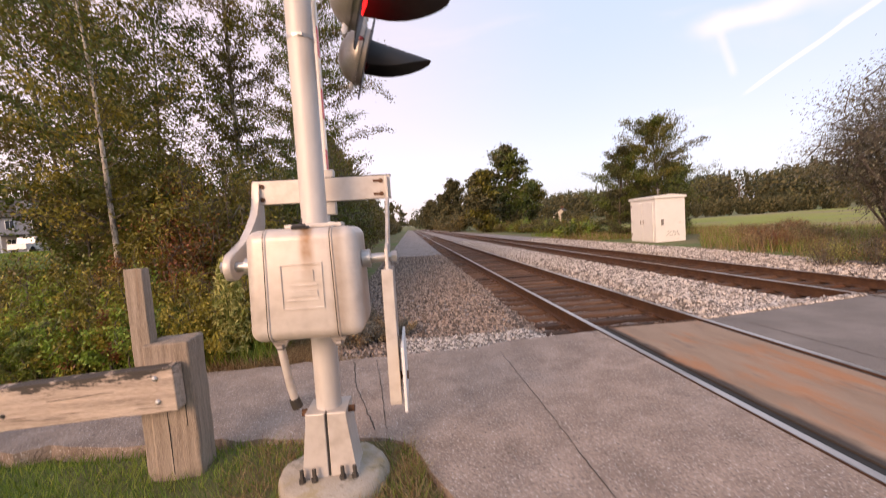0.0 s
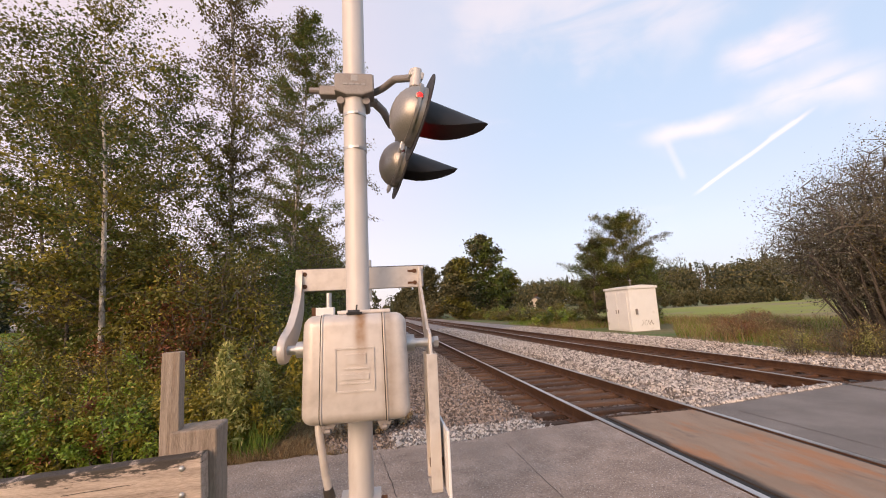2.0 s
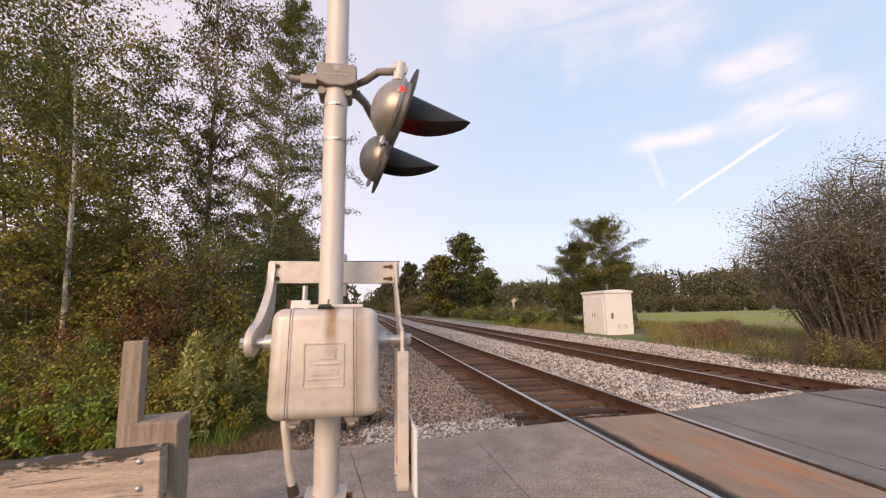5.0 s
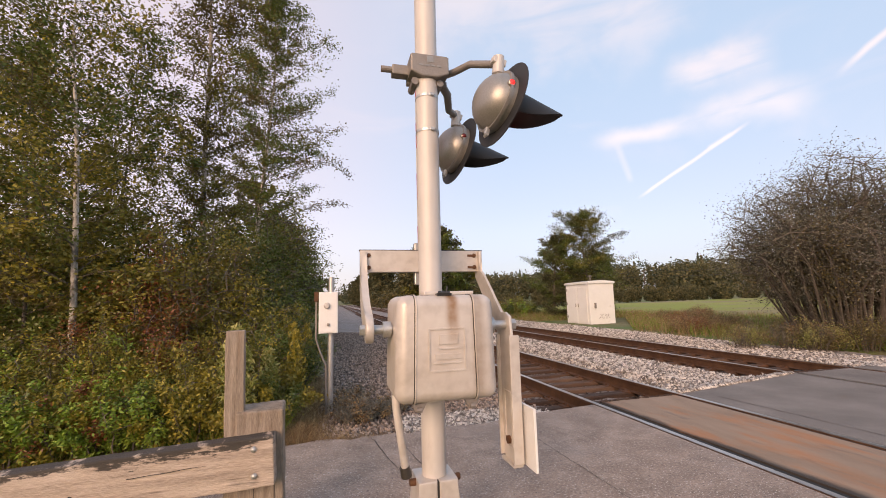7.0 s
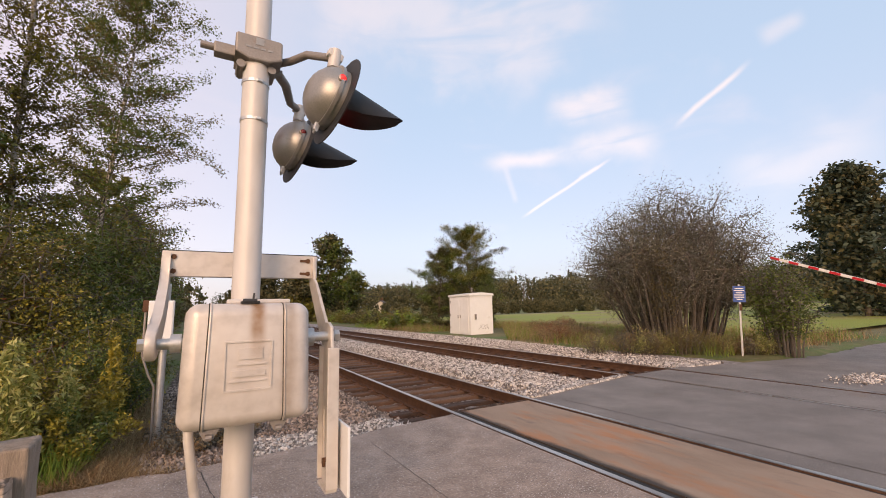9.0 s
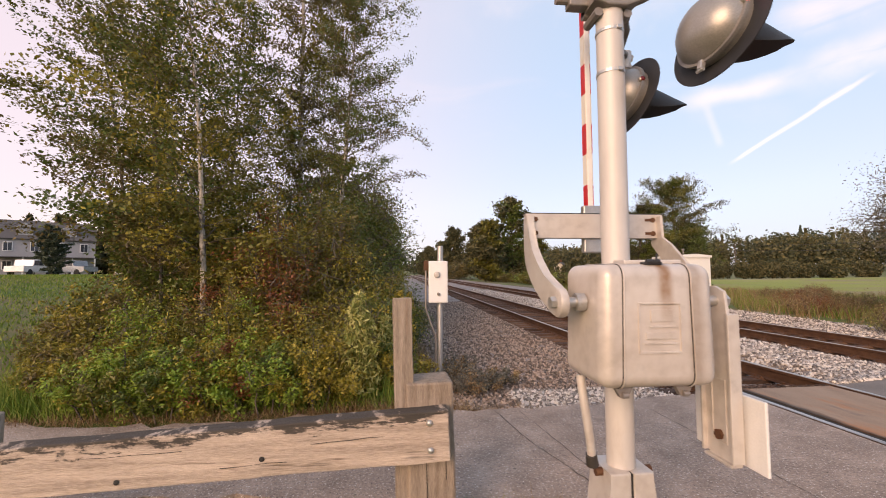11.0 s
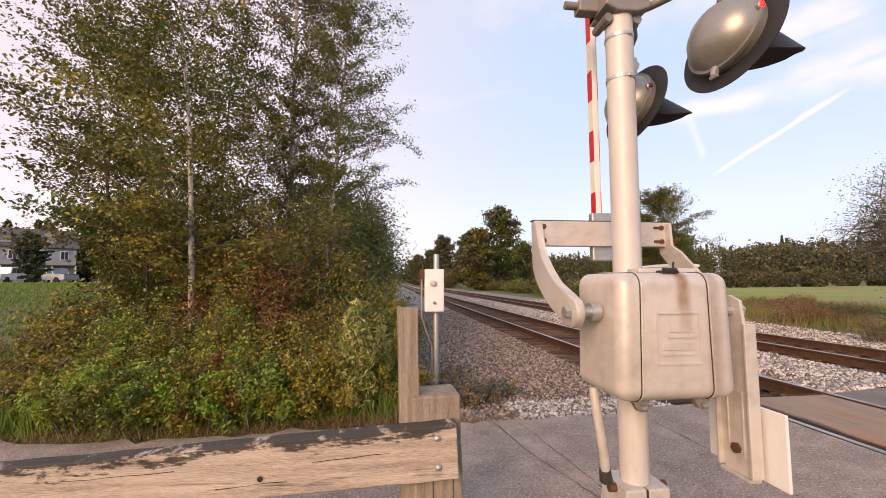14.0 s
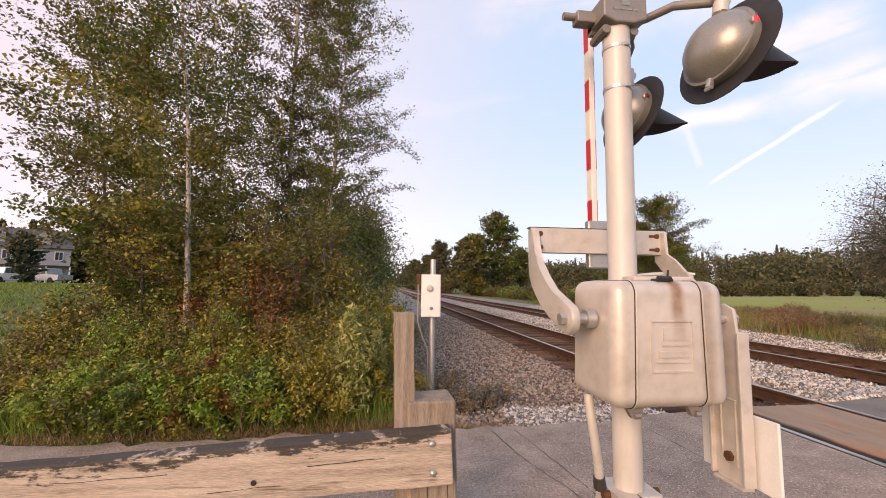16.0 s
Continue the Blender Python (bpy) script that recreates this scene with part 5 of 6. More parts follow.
def shrub(place, size, rng, leaf_mats, label, stems=26, per=300, leaf=0.06, bark=None, name="shrub", category="shrub", group="trackside shrubs", hollow=0.0, puff=0.12, dome=0.55):
    """Many stems from one root, each ending in clumps of leaves; size is the half-widths and the height."""
    root = thing(name, place, label, category, group)
    bm = bmesh.new()
    cents, tones = [], []
    for k in range(stems):
        tone = rng.integers(0, len(leaf_mats))
        a, r = k * 2.4, math.sqrt((k + 0.5) / stems)
        tip = np.array([math.cos(a) * r * size[0], math.sin(a) * r * size[1], size[2] * (1 - dome * r ** 2.2) * rng.uniform(0.72, 1.05)])
        base = np.array([math.cos(a) * r * size[0] * 0.45, math.sin(a) * r * size[1] * 0.45, -0.1])
        pts = [base + (tip - base) * f + np.array([0, 0, 0.12 * size[2] * math.sin(math.pi * f)]) + rng.normal(0, 0.03 * size[2], 3) * f for f in np.linspace(0, 1, 7)]
        r0 = 0.008 + 0.006 * size[2]
        tube(bm, pts, [r0 * (1 - 0.13 * j) for j in range(7)], 4, False)
        for j in range(2, 7):
            if rng.uniform() < hollow and j < 4:
                continue
            for _ in range(3):
                d = rng.normal(0, 1, 3) * np.array([1, 1, 0.7])
                tw = pts[j] + d / np.linalg.norm(d) * rng.uniform(0.10, 0.3) * size[2] * 0.55
                tw[2] = max(tw[2], 0.04)
                tube(bm, [pts[j], tw], [r0 * 0.4, r0 * 0.15], 3, False)
                cents += [tw, (tw + pts[j]) / 2]
                tones += [tone if rng.uniform() < 0.8 else rng.integers(0, len(leaf_mats))] * 2
    part("branching", bm, bark or BARK, root)
    cents, tones = np.array(cents), np.array(tones)
    n = per * stems
    weight = rng.gamma(1.3, 1.0, len(cents))
    which = rng.choice(len(cents), n, p=weight / weight.sum())
    pick = cents[which] + rng.normal(0, 1, (n, 3)) * puff * size[2] * 0.35
    pick[:, 2] = np.abs(pick[:, 2])
    for k, lm in enumerate(leaf_mats):
        c = pick[tones[which] == k]
        if len(c):
            quads("foliage", layered(rng, c, leaf, 0.46), lm, root)
    return root


rng = np.random.default_rng(77)
P, O, G, B, Y, R = LEAF_POPLAR, LEAF_OLIVE, LEAF_GREEN, LEAF_BRIGHT, LEAF_YELLOW, LEAF_RED
# poplars and birches beside the track
tree((-5.6, 7.7, 0), 8.2, rng, BARK_PALE, [P, P, G, Y], "slender pale-barked poplar with yellowing leaves", 0.20, 0.24, 46, 62, 0.062, 0.062, (-0.01, 0.02), 0.13, 0.9, top_thin=0.85)
tree((-6.9, 8.9, 0), 7.1, rng, BARK, [P, G, O], "thin poplar with green and bronze leaves", 0.12, 0.29, 46, 84, 0.066, 0.04, (-0.03, 0.0), 0.14, 0.7, top_thin=0.85)
tree((-6.2, 10.6, 0), 8.0, rng, BARK, [P, G, P], "tall poplar with small green leaves", 0.14, 0.22, 44, 78, 0.072, 0.05, (0, 0), 0.13, 0.9, top_thin=0.85)
tree((-8.6, 11.2, 0), 8.8, rng, BARK, [P, G, P], "poplar at the edge of the lawn", 0.28, 0.28, 40, 52, 0.078, 0.06, (-0.03, 0), 0.14, 0.9, top_thin=0.7)
tree((-5.35, 12.6, 0), 14.2, rng, BARK_PALE, [O, O, P], "tall thin birch with sparse bronze leaves", 0.22, 0.115, 64, 46, 0.078, 0.10, (0.01, 0.0), 0.11, 1.3, top_thin=0.35)
tree((-5.4, 21.0, 0), 18.6, rng, BARK_PALE, [P, O, G, G], "tall birch with layered outer branches", 0.22, 0.235, 74, 72, 0.105, 0.15, (0.0, 0), 0.12, 0.8, shape=0.6, top_thin=0.4)
tree((-9.8, 14.0, 0.2), 8.6, rng, BARK, [P, Y, G], "poplar behind the thicket", 0.15, 0.23, 40, 50, 0.10, 0.08, (-0.02, 0), 0.12, top_thin=0.4)
for k, y in enumerate((27, 34, 43, 55, 70)):
    tree((-6.0 - 0.3 * k + rng.uniform(-0.8, 0.8), y, 0), 9.0 - 0.4 * k, rng, BARK, [P, LEAF_GREY], "thinning birch along the tracks", 0.1, 0.24, 28, 26, 0.21 + 0.03 * k, 0.1)
tree((-39.0, 48.0, 1.4), 5.0, rng, BARK, [LEAF_FIR], "small dark tree on the lawn before the house", 0.1, 0.3, 34, 60, 0.22, 0.12, group="lawn trees")
tree((-36.5, 55.0, 1.4), 9.5, rng, BARK, [LEAF_FAR, G], "dark green tree beside the house", 0.1, 0.3, 40, 60, 0.28, 0.16, group="lawn trees")
tree((-33.0, 62.0, 1.4), 11.0, rng, BARK, [LEAF_FAR], "full green tree beyond the lawn", 0.1, 0.3, 40, 60, 0.3, 0.16, group="lawn trees")
# the thicket in front of them
shrub((-4.25, 8.3, 0), (1.45, 1.2, 3.0), rng, [R, P, O, P, Y], "tall shrub turning dark red", 38, 800, 0.056, group="thicket shrubs")
shrub((-5.0, 7.3, 0), (1.0, 0.9, 1.5), rng, [Y, P, R, O], "shrub with yellow and rust leaves", 26, 620, 0.046, group="thicket shrubs")
shrub((-3.6, 10.2, 0), (1.1, 1.3, 3.1), rng, [G, P, G], "dense green shrub by the gravel", 28, 640, 0.065, group="thicket shrubs")
shrub((-3.4, 12.6, 0), (0.9, 1.5, 4.2), rng, [G, G, P], "tall dark green shrub by the gravel", 28, 520, 0.085, group="thicket shrubs")
shrub((-3.4, 15.8, 0), (0.9, 1.6, 4.8), rng, [G, P, O], "green shrub by the gravel", 24, 420, 0.10, group="thicket shrubs")
shrub((-3.5, 20.0, 0), (1.0, 2.2, 5.4), rng, [G, P, O], "green shrub along the tracks", 24, 400, 0.12, group="thicket shrubs")
shrub((-3.9, 26.0, 0), (1.2, 3.0, 3.8), rng, [P, O], "olive shrub along the tracks", 24, 360, 0.15, group="thicket shrubs")
shrub((-4.4, 34.0, 0), (1.4, 4.5, 4.0), rng, [P, O], "distant shrub along the tracks", 24, 340, 0.2, group="thicket shrubs")
shrub((-5.0, 48.0, 0), (1.6, 8.0, 4.4), rng, [P, O], "distant shrub row along the tracks", 28, 320, 0.28, group="thicket shrubs")
shrub((-6.0, 72.0, 0), (2.2, 13.0, 5.0), rng, [LEAF_FAR, O], "distant shrub row along the tracks", 28, 320, 0.4, group="thicket shrubs")
shrub((-6.5, 7.2, 0), (1.0, 0.7, 1.15), rng, [P, Y, O], "olive shrub under the poplars", 24, 400, 0.065, group="thicket shrubs")
shrub((-7.4, 8.1, 0), (0.8, 0.8, 1.5), rng, [P, Y, G], "olive shrub at the lawn's edge", 22, 360, 0.065, group="thicket shrubs")
shrub((-6.0, 10.2, 0), (1.7, 0.8, 3.9), rng, [P, G, P], "dark undergrowth below the poplars", 26, 460, 0.075, group="thicket shrubs")
shrub((-7.3, 10.6, 0), (1.4, 1.0, 3.4), rng, [P, G, O], "dark undergrowth below the poplars", 24, 380, 0.08, group="thicket shrubs")
shrub((-8.6, 12.2, 0), (1.2, 1.2, 3.4), rng, [P, G, O], "undergrowth at the end of the thicket", 24, 380, 0.085, group="thicket shrubs")
shrub((-4.9, 11.6, 0), (1.2, 1.4, 4.2), rng, [G, G, P], "dark undergrowth between the trunks", 24, 420, 0.085, group="thicket shrubs")
for k, (x, y, s, mats) in enumerate([(-2.75, 5.85, 0.7, [P, Y, G]), (-3.35, 5.55, 0.85, [Y, Y, P]), (-3.9, 5.45, 0.75, [B, G, B]), (-4.45, 5.52, 0.85, [R, Y, P, Y]), (-4.9, 5.42, 0.7, [B, B, G]),
                                    (-5.5, 5.5, 0.75, [B, Y, P]), (-6.1, 5.95, 0.75, [Y, Y, O]), (-6.6, 6.4, 0.6, [O, Y, P]), (-3.0, 6.8, 1.35, [Y, G, P]), (-3.9, 6.7, 1.3, [Y, P, R, Y]), (-4.7, 6.5, 1.2, [P, Y, B]),
                                    (-5.8, 6.6, 1.25, [P, B, Y]), (-2.7, 7.6, 1.3, [Y, G, P]), (-2.6, 8.8, 1.4, [G, Y]), (-7.0, 7.0, 0.9, [O, P, Y])]):
    shrub((x, y, 0), (0.55 + 0.12 * s, 0.42 + 0.12 * s, s), rng, mats, ("low bramble with bright green leaves" if B in mats and mats[0] is B else "low brush turning yellow and rust"), 22, 520, 0.042, group="low brush", puff=0.14)


def goldenrod(x, y, h, rng, mat, label="tall upright weed with narrow yellow-green leaves"):
    root = thing("goldenrod", (x, y, 0), label, "weed", "tall weeds")
    bm = bmesh.new()
    pts = [(rng.normal(0, 0.01), rng.normal(0, 0.01), h * k / 6 - 0.03) for k in range(7)]
    tube(bm, pts, [0.012 * (1 - 0.12 * k) for k in range(7)], 5)
    part("stem", bm, LEAF_GREEN, root)
    n = 520
    f = rng.uniform(0.12, 1, n)
    r = (0.15 * (1 - f) ** 0.5 + 0.03) * rng.uniform(0.3, 1, n)
    a = rng.uniform(0, 6.283, n)
    c = np.stack([r * np.cos(a), r * np.sin(a), f * h + r * 0.3], 1)
    quads("foliage", leaves(rng, c, 0.075, -0.6, 0.28), mat, root)
    return root


for x, y, h in ((-2.90, 5.38, 1.28), (-2.81, 5.42, 1.02), (-2.98, 5.44, 1.12), (-2.62, 5.9, 0.95), (-2.35, 6.5, 1.1), (-2.45, 7.2, 1.2), (-2.3, 7.9, 1.15)):
    goldenrod(x, y, h, rng, LEAF_YELLOW if y > 6.2 else GOLDEN)

# big bare-topped bush by the far lane
shrub((12.7, 9.0, 0), (2.85, 2.85, 5.15), rng, [LEAF_GREY, LEAF_GREY, LEAF_WILLOW, LEAF_WILLOW, O], "large rounded many-stemmed willow bush with thin grey leaves", 150, 900, 0.058, BARK, "willow_bush", "bush", "lane bushes", 0.1, 0.13, 0.36)
shrub((13.0, 5.9, 0), (0.8, 0.8, 2.9), rng, [G, G, LEAF_GREY], "dark green shrub beside the willow bush", 26, 330, 0.08, group="lane bushes")
for k in range(9):
    x, y = 9.8 + 0.36 * k + rng.uniform(-0.2, 0.2), 9.4 - 0.40 * k + rng.uniform(-0.2, 0.4)
    shrub((x, y, 0), (0.5, 0.5, rng.uniform(0.5, 0.9)), rng, [GOLDEN, STRAW, O, LEAF_GREY], "low dry weeds at the foot of the bush", 16, 300, 0.036, group="dry weeds", puff=0.35)
for k in range(12):
    y = 11 + k * 0.95 + rng.uniform(-0.4, 0.4)
    x = max(10.6, 0.78 * y - 0.6) + rng.uniform(0, 5.0)
    shrub((x, y, 0), (0.9, 0.9, rng.uniform(0.35, 0.8)), rng, [STRAW, STRAW, LEAF_RED] if k % 3 == 0 else [STRAW, O, STRAW], "reddish dry weeds along the far track", 18, 240, 0.052, group="dry weeds", puff=0.35)
# trees behind the shed
tree((15.2, 25.3, 0), 7.2, rng, BARK, [G, P, LEAF_FAR], "bushy green tree behind the shed", 0.12, 0.40, 40, 84, 0.10, 0.14, group="field trees", puff=0.24, clump=1.7, limb_rise=0.75, shape=0.85)
tree((13.3, 26.8, 0), 5.7, rng, BARK, [G, LEAF_FAR], "smaller green tree behind the shed", 0.10, 0.40, 34, 84, 0.10, 0.12, group="field trees", puff=0.24, clump=1.7, limb_rise=0.75, shape=0.85)
tree((17.4, 27.5, 0), 4.6, rng, BARK, [G, LEAF_FAR], "low green tree beside the shed", 0.08, 0.34, 44, 36, 0.13, 0.1, group="field trees", puff=0.42, clump=3.0)
# trees along the far track
for x, y, h, sp, mats in ((18.0, 76, 15.0, 0.30, [LEAF_FAR, G]), (12.5, 70, 10.0, 0.28, [LEAF_FAR, P]), (15.0, 92, 12, 0.28, [LEAF_FAR]), (11.5, 112, 13, 0.30, [LEAF_FAR]), (12.0, 150, 12, 0.3, [LEAF_FAR]), (9.5, 190, 13, 0.32, [LEAF_FAR]),
                          (23.0, 84, 9.0, 0.34, [LEAF_FAR, P]), (10.5, 240, 13, 0.35, [LEAF_FAR]), (41.5, 11.8, 12.0, 0.28, [LEAF_FIR, LEAF_FAR]), (47, 9.5, 11.0, 0.3, [LEAF_FIR]), (52, 15.5, 11.0, 0.3, [LEAF_FIR, LEAF_FAR])):
    tree((x, y, 0), h, rng, BARK, mats, "full rounded tree in the distance", 0.04, sp * 1.2, 34, 34, 0.36 + y * 0.0018, 0.2, group="far trees", clump=2.2, puff=0.46, limb_rise=0.6, shape=0.75)
for k in range(15):
    y = 31 + k * 4.2
    shrub((12.2 + 0.07 * (y - 30) + rng.uniform(-1, 1.6), y, 0), (2.0, 2.2, rng.uniform(1.1, 1.8)), rng, [G, P, B] if k % 3 == 0 else [P, O, LEAF_FAR], "scrub along the far track", 18, 190, 0.2, group="far scrub", puff=0.35)
for k in range(10):
    y = 96 + k * 13
    for x0 in (-7, 11.5):
        shrub((x0 + rng.uniform(-0.8, 0.8), y, 0), (2.4, 6.5, rng.uniform(3.2, 5.5)), rng, [LEAF_FAR, O], "distant scrub beside the tracks", 16, 150, 0.5, group="far scrub", puff=0.4)


def wood(name, line, depth, height, count, rng, mat, label, leaf=1.3, conifer=0.3, n=420):
    """A far belt of trees: many leafy clumps with an uneven top."""
    xs, out = np.linspace(0, 1, count), []
    pts = np.array(line, float)
    seg = np.linspace(0, 1, len(pts))
    for f in xs:
        x = np.interp(f, seg, pts[:, 0]) + rng.normal(0, depth)
        y = np.interp(f, seg, pts[:, 1]) + rng.normal(0, depth)
        z = float(ground_z(x, y))
        h = height * rng.uniform(0.7, 1.0)
        if rng.uniform() < conifer:
            t = rng.uniform(0, 1, n)
            r = (1 - t) * h * 0.20 * np.sqrt(rng.uniform(0, 1, n))
            a = rng.uniform(0, 6.283, n)
            c = np.stack([x + r * np.cos(a), y + r * np.sin(a), z + t * h * 1.12], 1)
        else:
            d = rng.normal(size=(n, 3))
            d /= np.linalg.norm(d, axis=1)[:, None]
            d *= rng.uniform(0.5, 1, n)[:, None] ** 0.4 * (1 + 0.12 * rng.normal(size=(n, 1)))
            c = np.array([x, y, z + h * 0.55]) + d * np.array([h * 0.34, h * 0.34, h * 0.45])
        out.append(c)
    c = np.concatenate(out)
    ob = quads(name, leaves(rng, c, leaf, 0.2, 0.8), mat)
    return tagged(ob, label, "woods", kind="stuff")


wood("far_woods", [(20, 330), (60, 260), (110, 200), (150, 150), (190, 95), (215, 40), (220, -20)], 14, 15, 330, rng, LEAF_FAR, "dark mixed woods along the low hill beyond the field", 1.05, 0.1, 360)
wood("far_woods", [(30, 380), (120, 300), (200, 220), (260, 120), (280, 20)], 16, 20, 260, rng, LEAF_FIR, "dark fir woods on the low hill", 1.1, 0.2, 360)
wood("field_hedge", [(38, 96), (56, 78), (78, 58), (92, 38)], 4, 3.6, 110, rng, LEAF_FAR, "brushy hedge along the field", 0.33, 0.0, 640)
wood("far_woods", [(-150, 50), (-110, 95), (-75, 125), (-40, 150), (-16, 200)], 8, 13, 150, rng, LEAF_FAR, "trees behind the houses", 1.5, 0.3, 240)
wood("far_woods", [(4, 900), (60, 700), (110, 520)], 12, 13, 90, rng, LEAF_FAR, "trees at the end of the tracks", 2.4, 0.3)

# grass
FIELD = material("mown_field", [(0.15, 0.19, 0.018), (0.22, 0.25, 0.03), (0.30, 0.27, 0.06)], 0.08, 0.9, 0, 0.5, 6, [((0.24, 0.18, 0.085), 0.07, 0.47, 0.58, 0.85)])
field = sheet("hay_field", np.linspace(19, 120, 40), np.linspace(8, 60, 30), lambda x, y: ground_z(x, y) + 0.10 + 0.008 * (x - 19), FIELD)
tagged(field, "bright green mown hay field beyond the tracks", "field", kind="structure")


def turf(name, x0, x1, y0, y1, n, height, width, mat, label, lean=0.4, cond=None, seed=3):
    rng = np.random.default_rng(seed)
    x, y = rng.uniform(x0, x1, n), rng.uniform(y0, y1, n)
    if cond is not None:
        ok = cond(x, y, rng)
        x, y = x[ok], y[ok]
    r = np.stack([x, y, ground_z(x, y) - 0.005], 1)
    return tagged(quads(name, blades(rng, r, height, width, lean), mat, per=3), label, "grass", kind="stuff")


def verge(x, y, rng):
    edge = np.interp(x, [-8, -3.9, -1.7, -0.78, -0.5], [3.95, 3.60, 3.33, 3.08, 2.4])
    return (y < edge + rng.normal(0, 0.03, len(x))) & (np.hypot(x + 1.24, y - 2.87) > 0.34)


turf("grass", -7.5, -0.55, 0.2, 3.9, 60000, 0.075, 0.007, GRASS, "short green verge grass round the signal", 0.5, verge, 3)
turf("dry_grass", -2.0, -0.45, 2.0, 3.5, 9000, 0.09, 0.006, STRAW, "dry brown grass at the edge of the asphalt", 0.9, lambda x, y, r: verge(x, y, r) & (x > -1.75 + r.normal(0, 0.2, len(x))), 4)
turf("dry_grass", -7.2, -1.4, 5.14, 5.75, 11000, 0.10, 0.006, STRAW, "dry straw grass along the path edge", 0.8, None, 5)
turf("dry_grass", -3.2, -0.9, 5.2, 9.5, 20000, 0.15, 0.007, STRAW, "brown dry weeds beside the gravel", 0.9, lambda x, y, r: x < -1.5 - 0.10 * (y - 5) + r.normal(0, 0.28, len(x)) + 0.5 * (y < 6.6), 6)
turf("grass", -7.4, -2.4, 5.3, 8.0, 22000, 0.34, 0.012, GRASS, "long grass under the brush", 0.35, None, 7)
turf("grass", -40, -8, 5.5, 48, 120000, 0.11, 0.035, GRASS, "mown lawn beyond the path", 0.4, lambda x, y, r: (y > 6.8 - (x + 10) * 0.40), 8)
turf("dry_grass", 9.6, 21.5, 6.0, 34, 22000, 0.50, 0.018, STRAW, "tall dry grass along the far track", 0.3, lambda x, y, r: (x > 10.3) & (y > 6.3 + r.normal(0, 0.2, len(x))) & ((x > 0.74 * y - 0.9) | (y > 25)) & (y > 9.7 - (x - 9.8) * 0.9), 9)
turf("grass", 10.0, 21.5, 6.0, 40, 30000, 0.42, 0.018, GRASS, "rough green grass behind the far track", 0.3, lambda x, y, r: (x > 11.0) & (y > 6.6) & ((x > 0.74 * y - 0.9) | (y > 25)), 10)

for x, y, h in ((-1.55, 6.1, 0.30), (-1.25, 6.35, 0.24), (-1.7, 6.6, 0.34), (-0.95, 6.7, 0.18), (-1.5, 7.3, 0.28)):
    shrub((x, y, -0.1), (0.34, 0.28, h), rng, [STRAW, LEAF_GREY, LEAF_GREY], "low brown dry weed clump on the gravel", 12, 170, 0.035, name="dry_weed", category="weed", group="dry weeds", puff=0.35)
turf("dry_grass", -2.2, -0.1, 5.25, 7.6, 5200, 0.12, 0.005, STRAW, "thin brown weeds on the gravel shoulder", 0.9, lambda x, y, r: x < -0.55 - 0.35 * (y - 5.3) + r.normal(0, 0.3, len(x)) + 0.25, 12)

# ---- tracks: rails, ties, plates, ballast stones ----


def rail_bm(y0, y1):
    """Flat-bottomed rail: foot, web and rounded head."""
    prof = [(-0.07, -0.178), (0.07, -0.178), (0.07, -0.165), (0.012, -0.150), (0.009, -0.045), (0.035, -0.036), (0.036, -0.010), (0.028, -0.001)]
    prof = prof + [(-x, z) for x, z in prof[::-1][:6]]
    bm = bmesh.new()
    a = [bm.verts.new((x, y0, z)) for x, z in prof]
    b = [bm.verts.new((x, y1, z)) for x, z in prof]
    n = len(prof)
    for i in range(n):
        bm.faces.new((a[i], a[(i + 1) % n], b[(i + 1) % n], b[i]))
    bm.faces.new(a[::-1])
    bm.faces.new(b)
    return bm


def head_bm(y0, y1):
    bm = bmesh.new()
    box(bm, (0, (y0 + y1) / 2, -0.0005), (0.064, y1 - y0, 0.006))
    return bm


tie_bm = bmesh.new()
box(tie_bm, (0, 0, -0.262), (2.6, 0.20, 0.17), 0.014, seg=1)
tie_mesh = bpy.data.meshes.new("tie")
tie_bm.to_mesh(tie_mesh)
tie_bm.free()
tie_mesh.materials.append(TIE)
plate_bm = bmesh.new()
box(plate_bm, (0, 0, -0.172), (0.34, 0.18, 0.014), 0.004, seg=1)
for sx in (-0.09, 0.09):
    for sy in (-0.055, 0.055):
        box(plate_bm, (sx, sy, -0.155), (0.03, 0.028, 0.028), 0.004, seg=1)
plate_mesh = bpy.data.meshes.new("tie_plate")
plate_bm.to_mesh(plate_mesh)
plate_bm.free()
plate_mesh.materials.append(RUSTY)

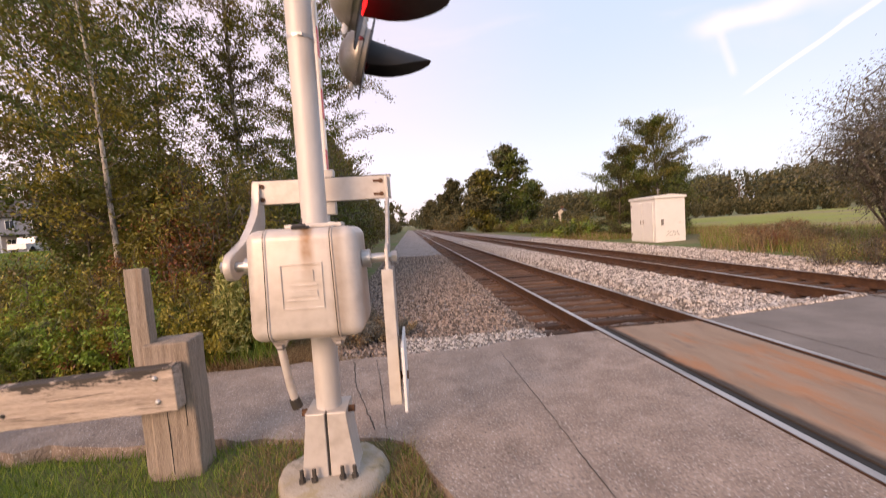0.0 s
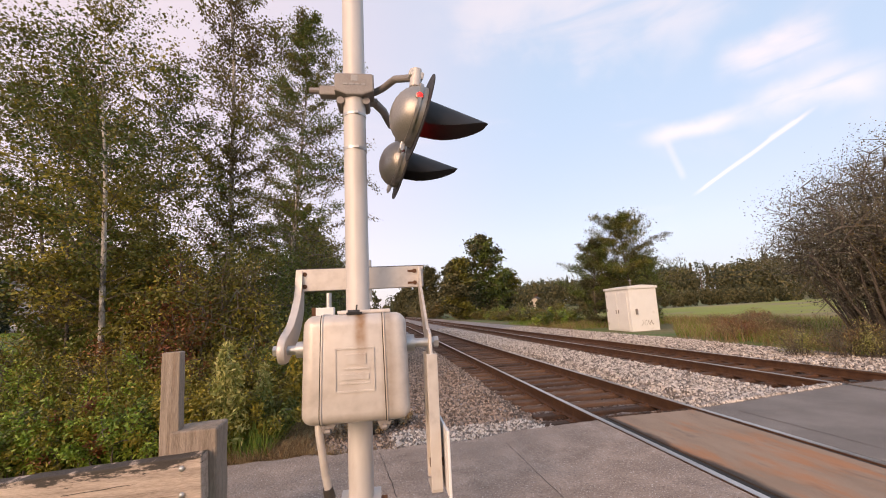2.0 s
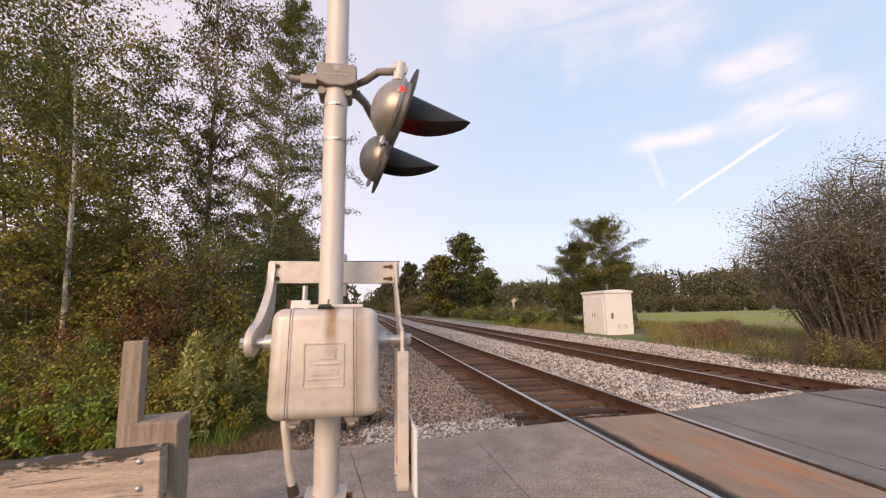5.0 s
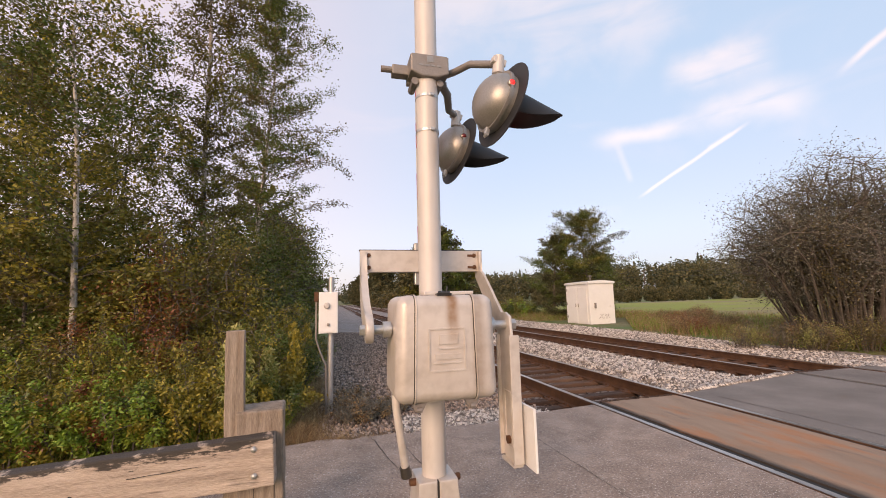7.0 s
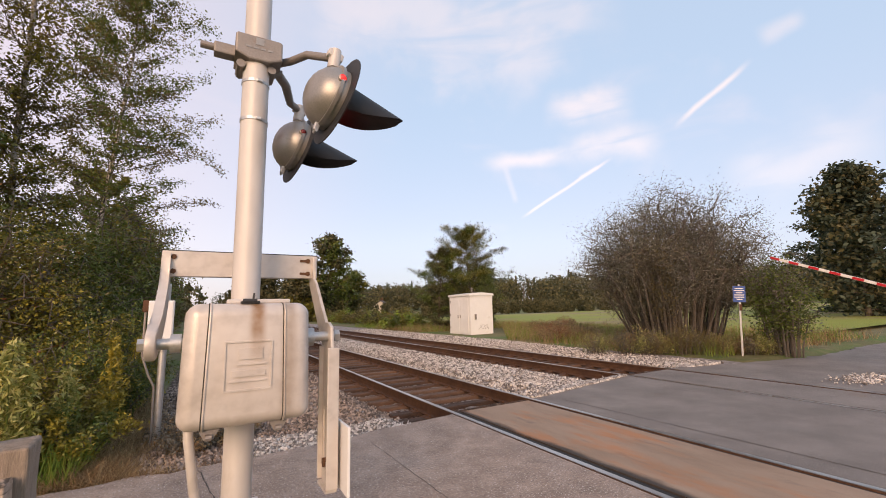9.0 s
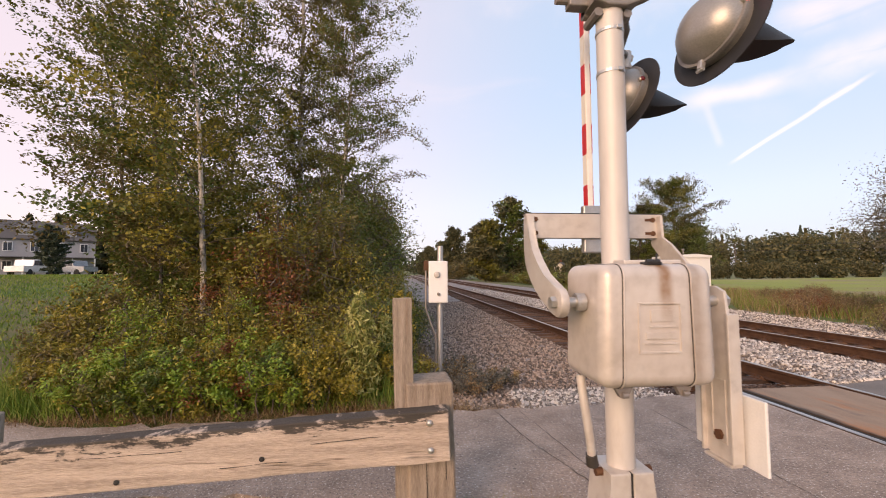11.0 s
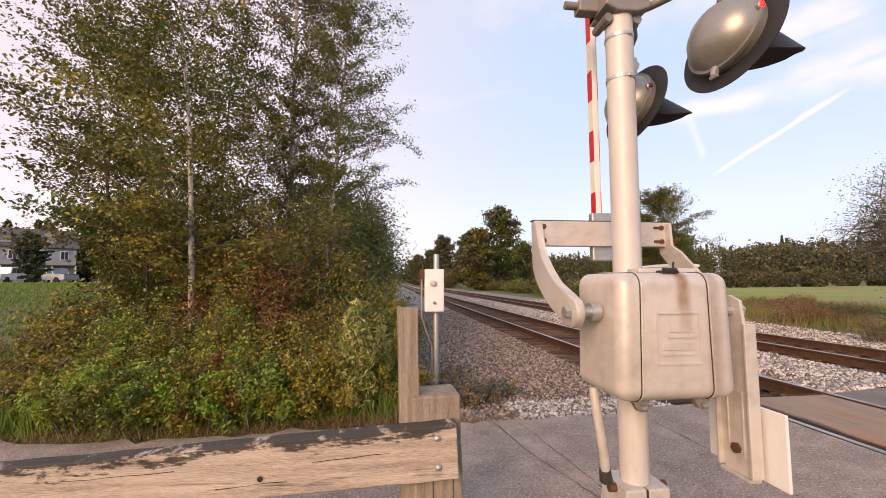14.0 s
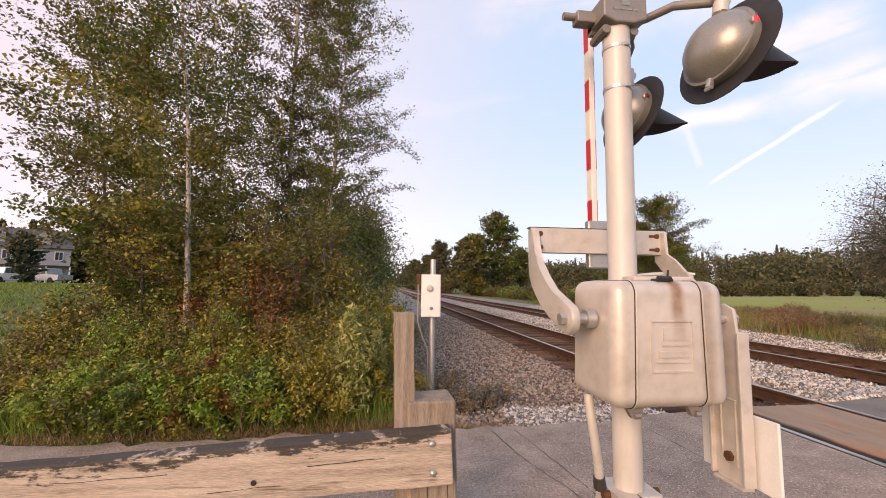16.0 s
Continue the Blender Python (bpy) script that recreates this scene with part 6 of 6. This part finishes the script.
rng = np.random.default_rng(11)
for k, (xa, xb) in enumerate((RAIL_X[:2], RAIL_X[2:])):
    c = (xa + xb) / 2
    start = (5.72, 6.45)[k]
    track = thing("railroad_track", (c, 0, 0), ("near railroad track with rusty rails on dark timber ties", "far railroad track with rusty rails on timber ties")[k], "railroad track", kind="structure")
    for x in (xa, xb):
        r = part("rail", rail_bm(-14, 900), RAIL_SIDE, track, "rust-brown steel rail with a bright worn head")
        r.location.x = x - c
        h = part("rail_head", head_bm(-14, 900), RAIL_TOP, r, "polished running surface")
    y, i = start, 0
    far = []
    while y < 420:
        jx, jy, jr, jz = rng.normal(0, 0.03), rng.normal(0, 0.012), rng.normal(0, 0.012), rng.normal(0, 0.006)
        if i < 118:
            t = new("tie", tie_mesh)
            t.parent = track
            t.matrix_basis = pose(jx, y + jy, jz, 0, 0, math.degrees(jr))
            if i < 34:
                for x in (xa - c, xb - c):
                    p = new("tie_plate", plate_mesh)
                    p.parent = t
                    p.location = (x - jx, 0, -jz)
        else:
            far.append(y)
        y += 0.50
        i += 1
    bm = bmesh.new()
    cube = [(-1.3, -0.11), (1.3, -0.11), (1.3, 0.11), (-1.3, 0.11)]
    for y in far:
        bm.faces.new([bm.verts.new((u, y + v, -0.18)) for u, v in cube])
    tagged(part("far_ties", bm, TIE, track), kind="stuff")
    # near-black strips in the flangeways of the crossing
    for x, wide in ((xa - 0.049, 0.022), (xa + (0.086 if k == 0 else 0.068), 0.098 if k == 0 else 0.064), (xb - 0.072, 0.064)):
        bm = bmesh.new()
        box(bm, (x - c, -4.10, -0.034), (wide, 19.4, 0.03))
        part("flangeway", bm, RUBBER, track, "near-black strip in the flangeway groove")


def stone_mesh(name, rng, pts, size, mat, label, parent=None):
    """Scattered angular stones, each a squashed, twisted octahedron with its own facets."""
    n = len(pts)
    base = np.array([(1, 0, 0), (0, 1, 0), (-1, 0, 0), (0, -1, 0), (0, 0, 1), (0, 0, -1)], float)
    tri = np.array([(0, 1, 4), (1, 2, 4), (2, 3, 4), (3, 0, 4), (1, 0, 5), (2, 1, 5), (3, 2, 5), (0, 3, 5)])
    v = base[None] * rng.uniform(0.6, 1.15, (n, 6, 1)) + rng.normal(0, 0.16, (n, 6, 3))
    v *= (size * rng.uniform(0.5, 1.35, n))[:, None, None] * np.array([1, 1, 0.75])
    q = rng.normal(size=(n, 4))
    q /= np.linalg.norm(q, axis=1)[:, None]
    w, x, y, z = q.T
    R = np.stack([np.stack([1 - 2 * (y * y + z * z), 2 * (x * y - z * w), 2 * (x * z + y * w)], -1),
                  np.stack([2 * (x * y + z * w), 1 - 2 * (x * x + z * z), 2 * (y * z - x * w)], -1),
                  np.stack([2 * (x * z - y * w), 2 * (y * z + x * w), 1 - 2 * (x * x + y * y)], -1)], -2)
    v = np.einsum("nij,nkj->nki", R, v) + pts[:, None]
    f = (tri[None] + 6 * np.arange(n)[:, None, None]).reshape(-1)
    me = bpy.data.meshes.new(name)
    me.vertices.add(n * 6)
    me.vertices.foreach_set("co", v.astype(np.float32).ravel())
    me.loops.add(n * 24)
    me.loops.foreach_set("vertex_index", f.astype(np.int32))
    me.polygons.add(n * 8)
    me.polygons.foreach_set("loop_start", np.arange(0, n * 24, 3, dtype=np.int32))
    me.update(calc_edges=True)
    me.materials.append(mat)
    return tagged(new(name, me), label, "ballast stones", kind="stuff")


def scatter(rng, n, x0, x1, y0, y1, bias=1.6):
    x = rng.uniform(x0, x1, n)
    y = y0 + (y1 - y0) * rng.uniform(0, 1, n) ** bias
    return x, y


rng = np.random.default_rng(5)
x, y = scatter(rng, 24000, 3.75, 5.98, 5.7, 40)
ok = y > 5.66 + (x - 3.3) * 0.185 + rng.normal(0, 0.06, len(x))
x, y = x[ok], y[ok]
stone_mesh("ballast_stones", rng, np.stack([x, y, bed_z(x, y) + 0.015], 1), 0.043, STONE_PALE, "pale crushed ballast stones between the tracks")
x, y = scatter(rng, 19000, 8.42, 10.8, 6.2, 34)
ok = (x < 10.0 + np.clip((y - 9) * 0.12, 0, 0.8) + rng.normal(0, 0.12, len(x)))
x, y = x[ok], y[ok]
stone_mesh("ballast_stones", rng, np.stack([x, y, bed_z(x, y) + 0.015], 1), 0.043, STONE_PALE, "pale crushed ballast stones on the far shoulder")
x, y = scatter(rng, 28000, -2.1, 1.30, 5.2, 24)
ok = y > 5.2 + 0.3 * np.clip((x + 0.3) / 1.3, 0, 1) + np.abs(rng.normal(0, 0.05, len(x)))
x, y = x[ok], y[ok]
stone_mesh("ballast_stones", rng, np.stack([x, y, bed_z(x, y) + 0.01], 1), 0.034, STONE_GREY, "grey crushed stones on the near shoulder")
x, y = scatter(rng, 3500, -1.0, 1.3, 5.15, 6.2, 1.0)
ok = y > 5.22 + 0.25 * np.clip((x + 0.3) / 1.3, 0, 1)
x, y = x[ok], y[ok]
stone_mesh("ballast_stones", rng, np.stack([x, y, bed_z(x, y) + 0.03], 1), 0.038, STONE_PALE, "pale loose stones at the edge of the asphalt")
# stones fill the tie gaps; their dark colour stands in for shade
x, y = scatter(rng, 18000, 1.15, 3.86, 5.75, 26)
stone_mesh("ballast_stones", rng, np.stack([x, y, bed_z(x, y) - 0.008], 1), 0.03, STONE_RUST_SHADED, "rust-stained stones between the ties, coloured darker for the shade there")
x, y = scatter(rng, 11000, 5.85, 8.56, 6.4, 26)
stone_mesh("ballast_stones", rng, np.stack([x, y, bed_z(x, y) - 0.004], 1), 0.032, STONE_RUST_SHADED, "rust-stained stones between the far ties, coloured darker for shade")
x, y = rng.normal(9.45, 0.35, 500), rng.normal(3.3, 0.16, 500)
stone_mesh("loose_stones", rng, np.stack([x, y, np.full(500, 0.008)], 1), 0.03, STONE_PALE, "small patch of spilled pale stones on the asphalt")
x = rng.uniform(3.32, 6.38, 3200)
y = 5.66 + (x - 3.3) * 0.176 + np.abs(rng.normal(0, 0.12, 3200)) - 0.035
stone_mesh("ballast_stones", rng, np.stack([x, y, 0.004 - 0.22 * np.clip(y - 5.67 - (x - 3.3) * 0.178, 0, 0.3)], 1), 0.034, STONE_PALE, "pale stones banked against the asphalt edge")

for x0, x1, y0, n in ((1.90, 3.14, 5.60, 900), (6.56, 7.84, 6.22, 700)):
    x = rng.uniform(x0, x1, n)
    y = y0 + np.abs(rng.normal(0, 0.05, n)) - 0.02
    stone_mesh("ballast_stones", rng, np.stack([x, y, -0.012 - 0.5 * np.clip(y - y0 - 0.03, 0, 0.3)], 1), 0.02, STONE_RUST_SHADED, "rusty grit at the end of the paved crossing")
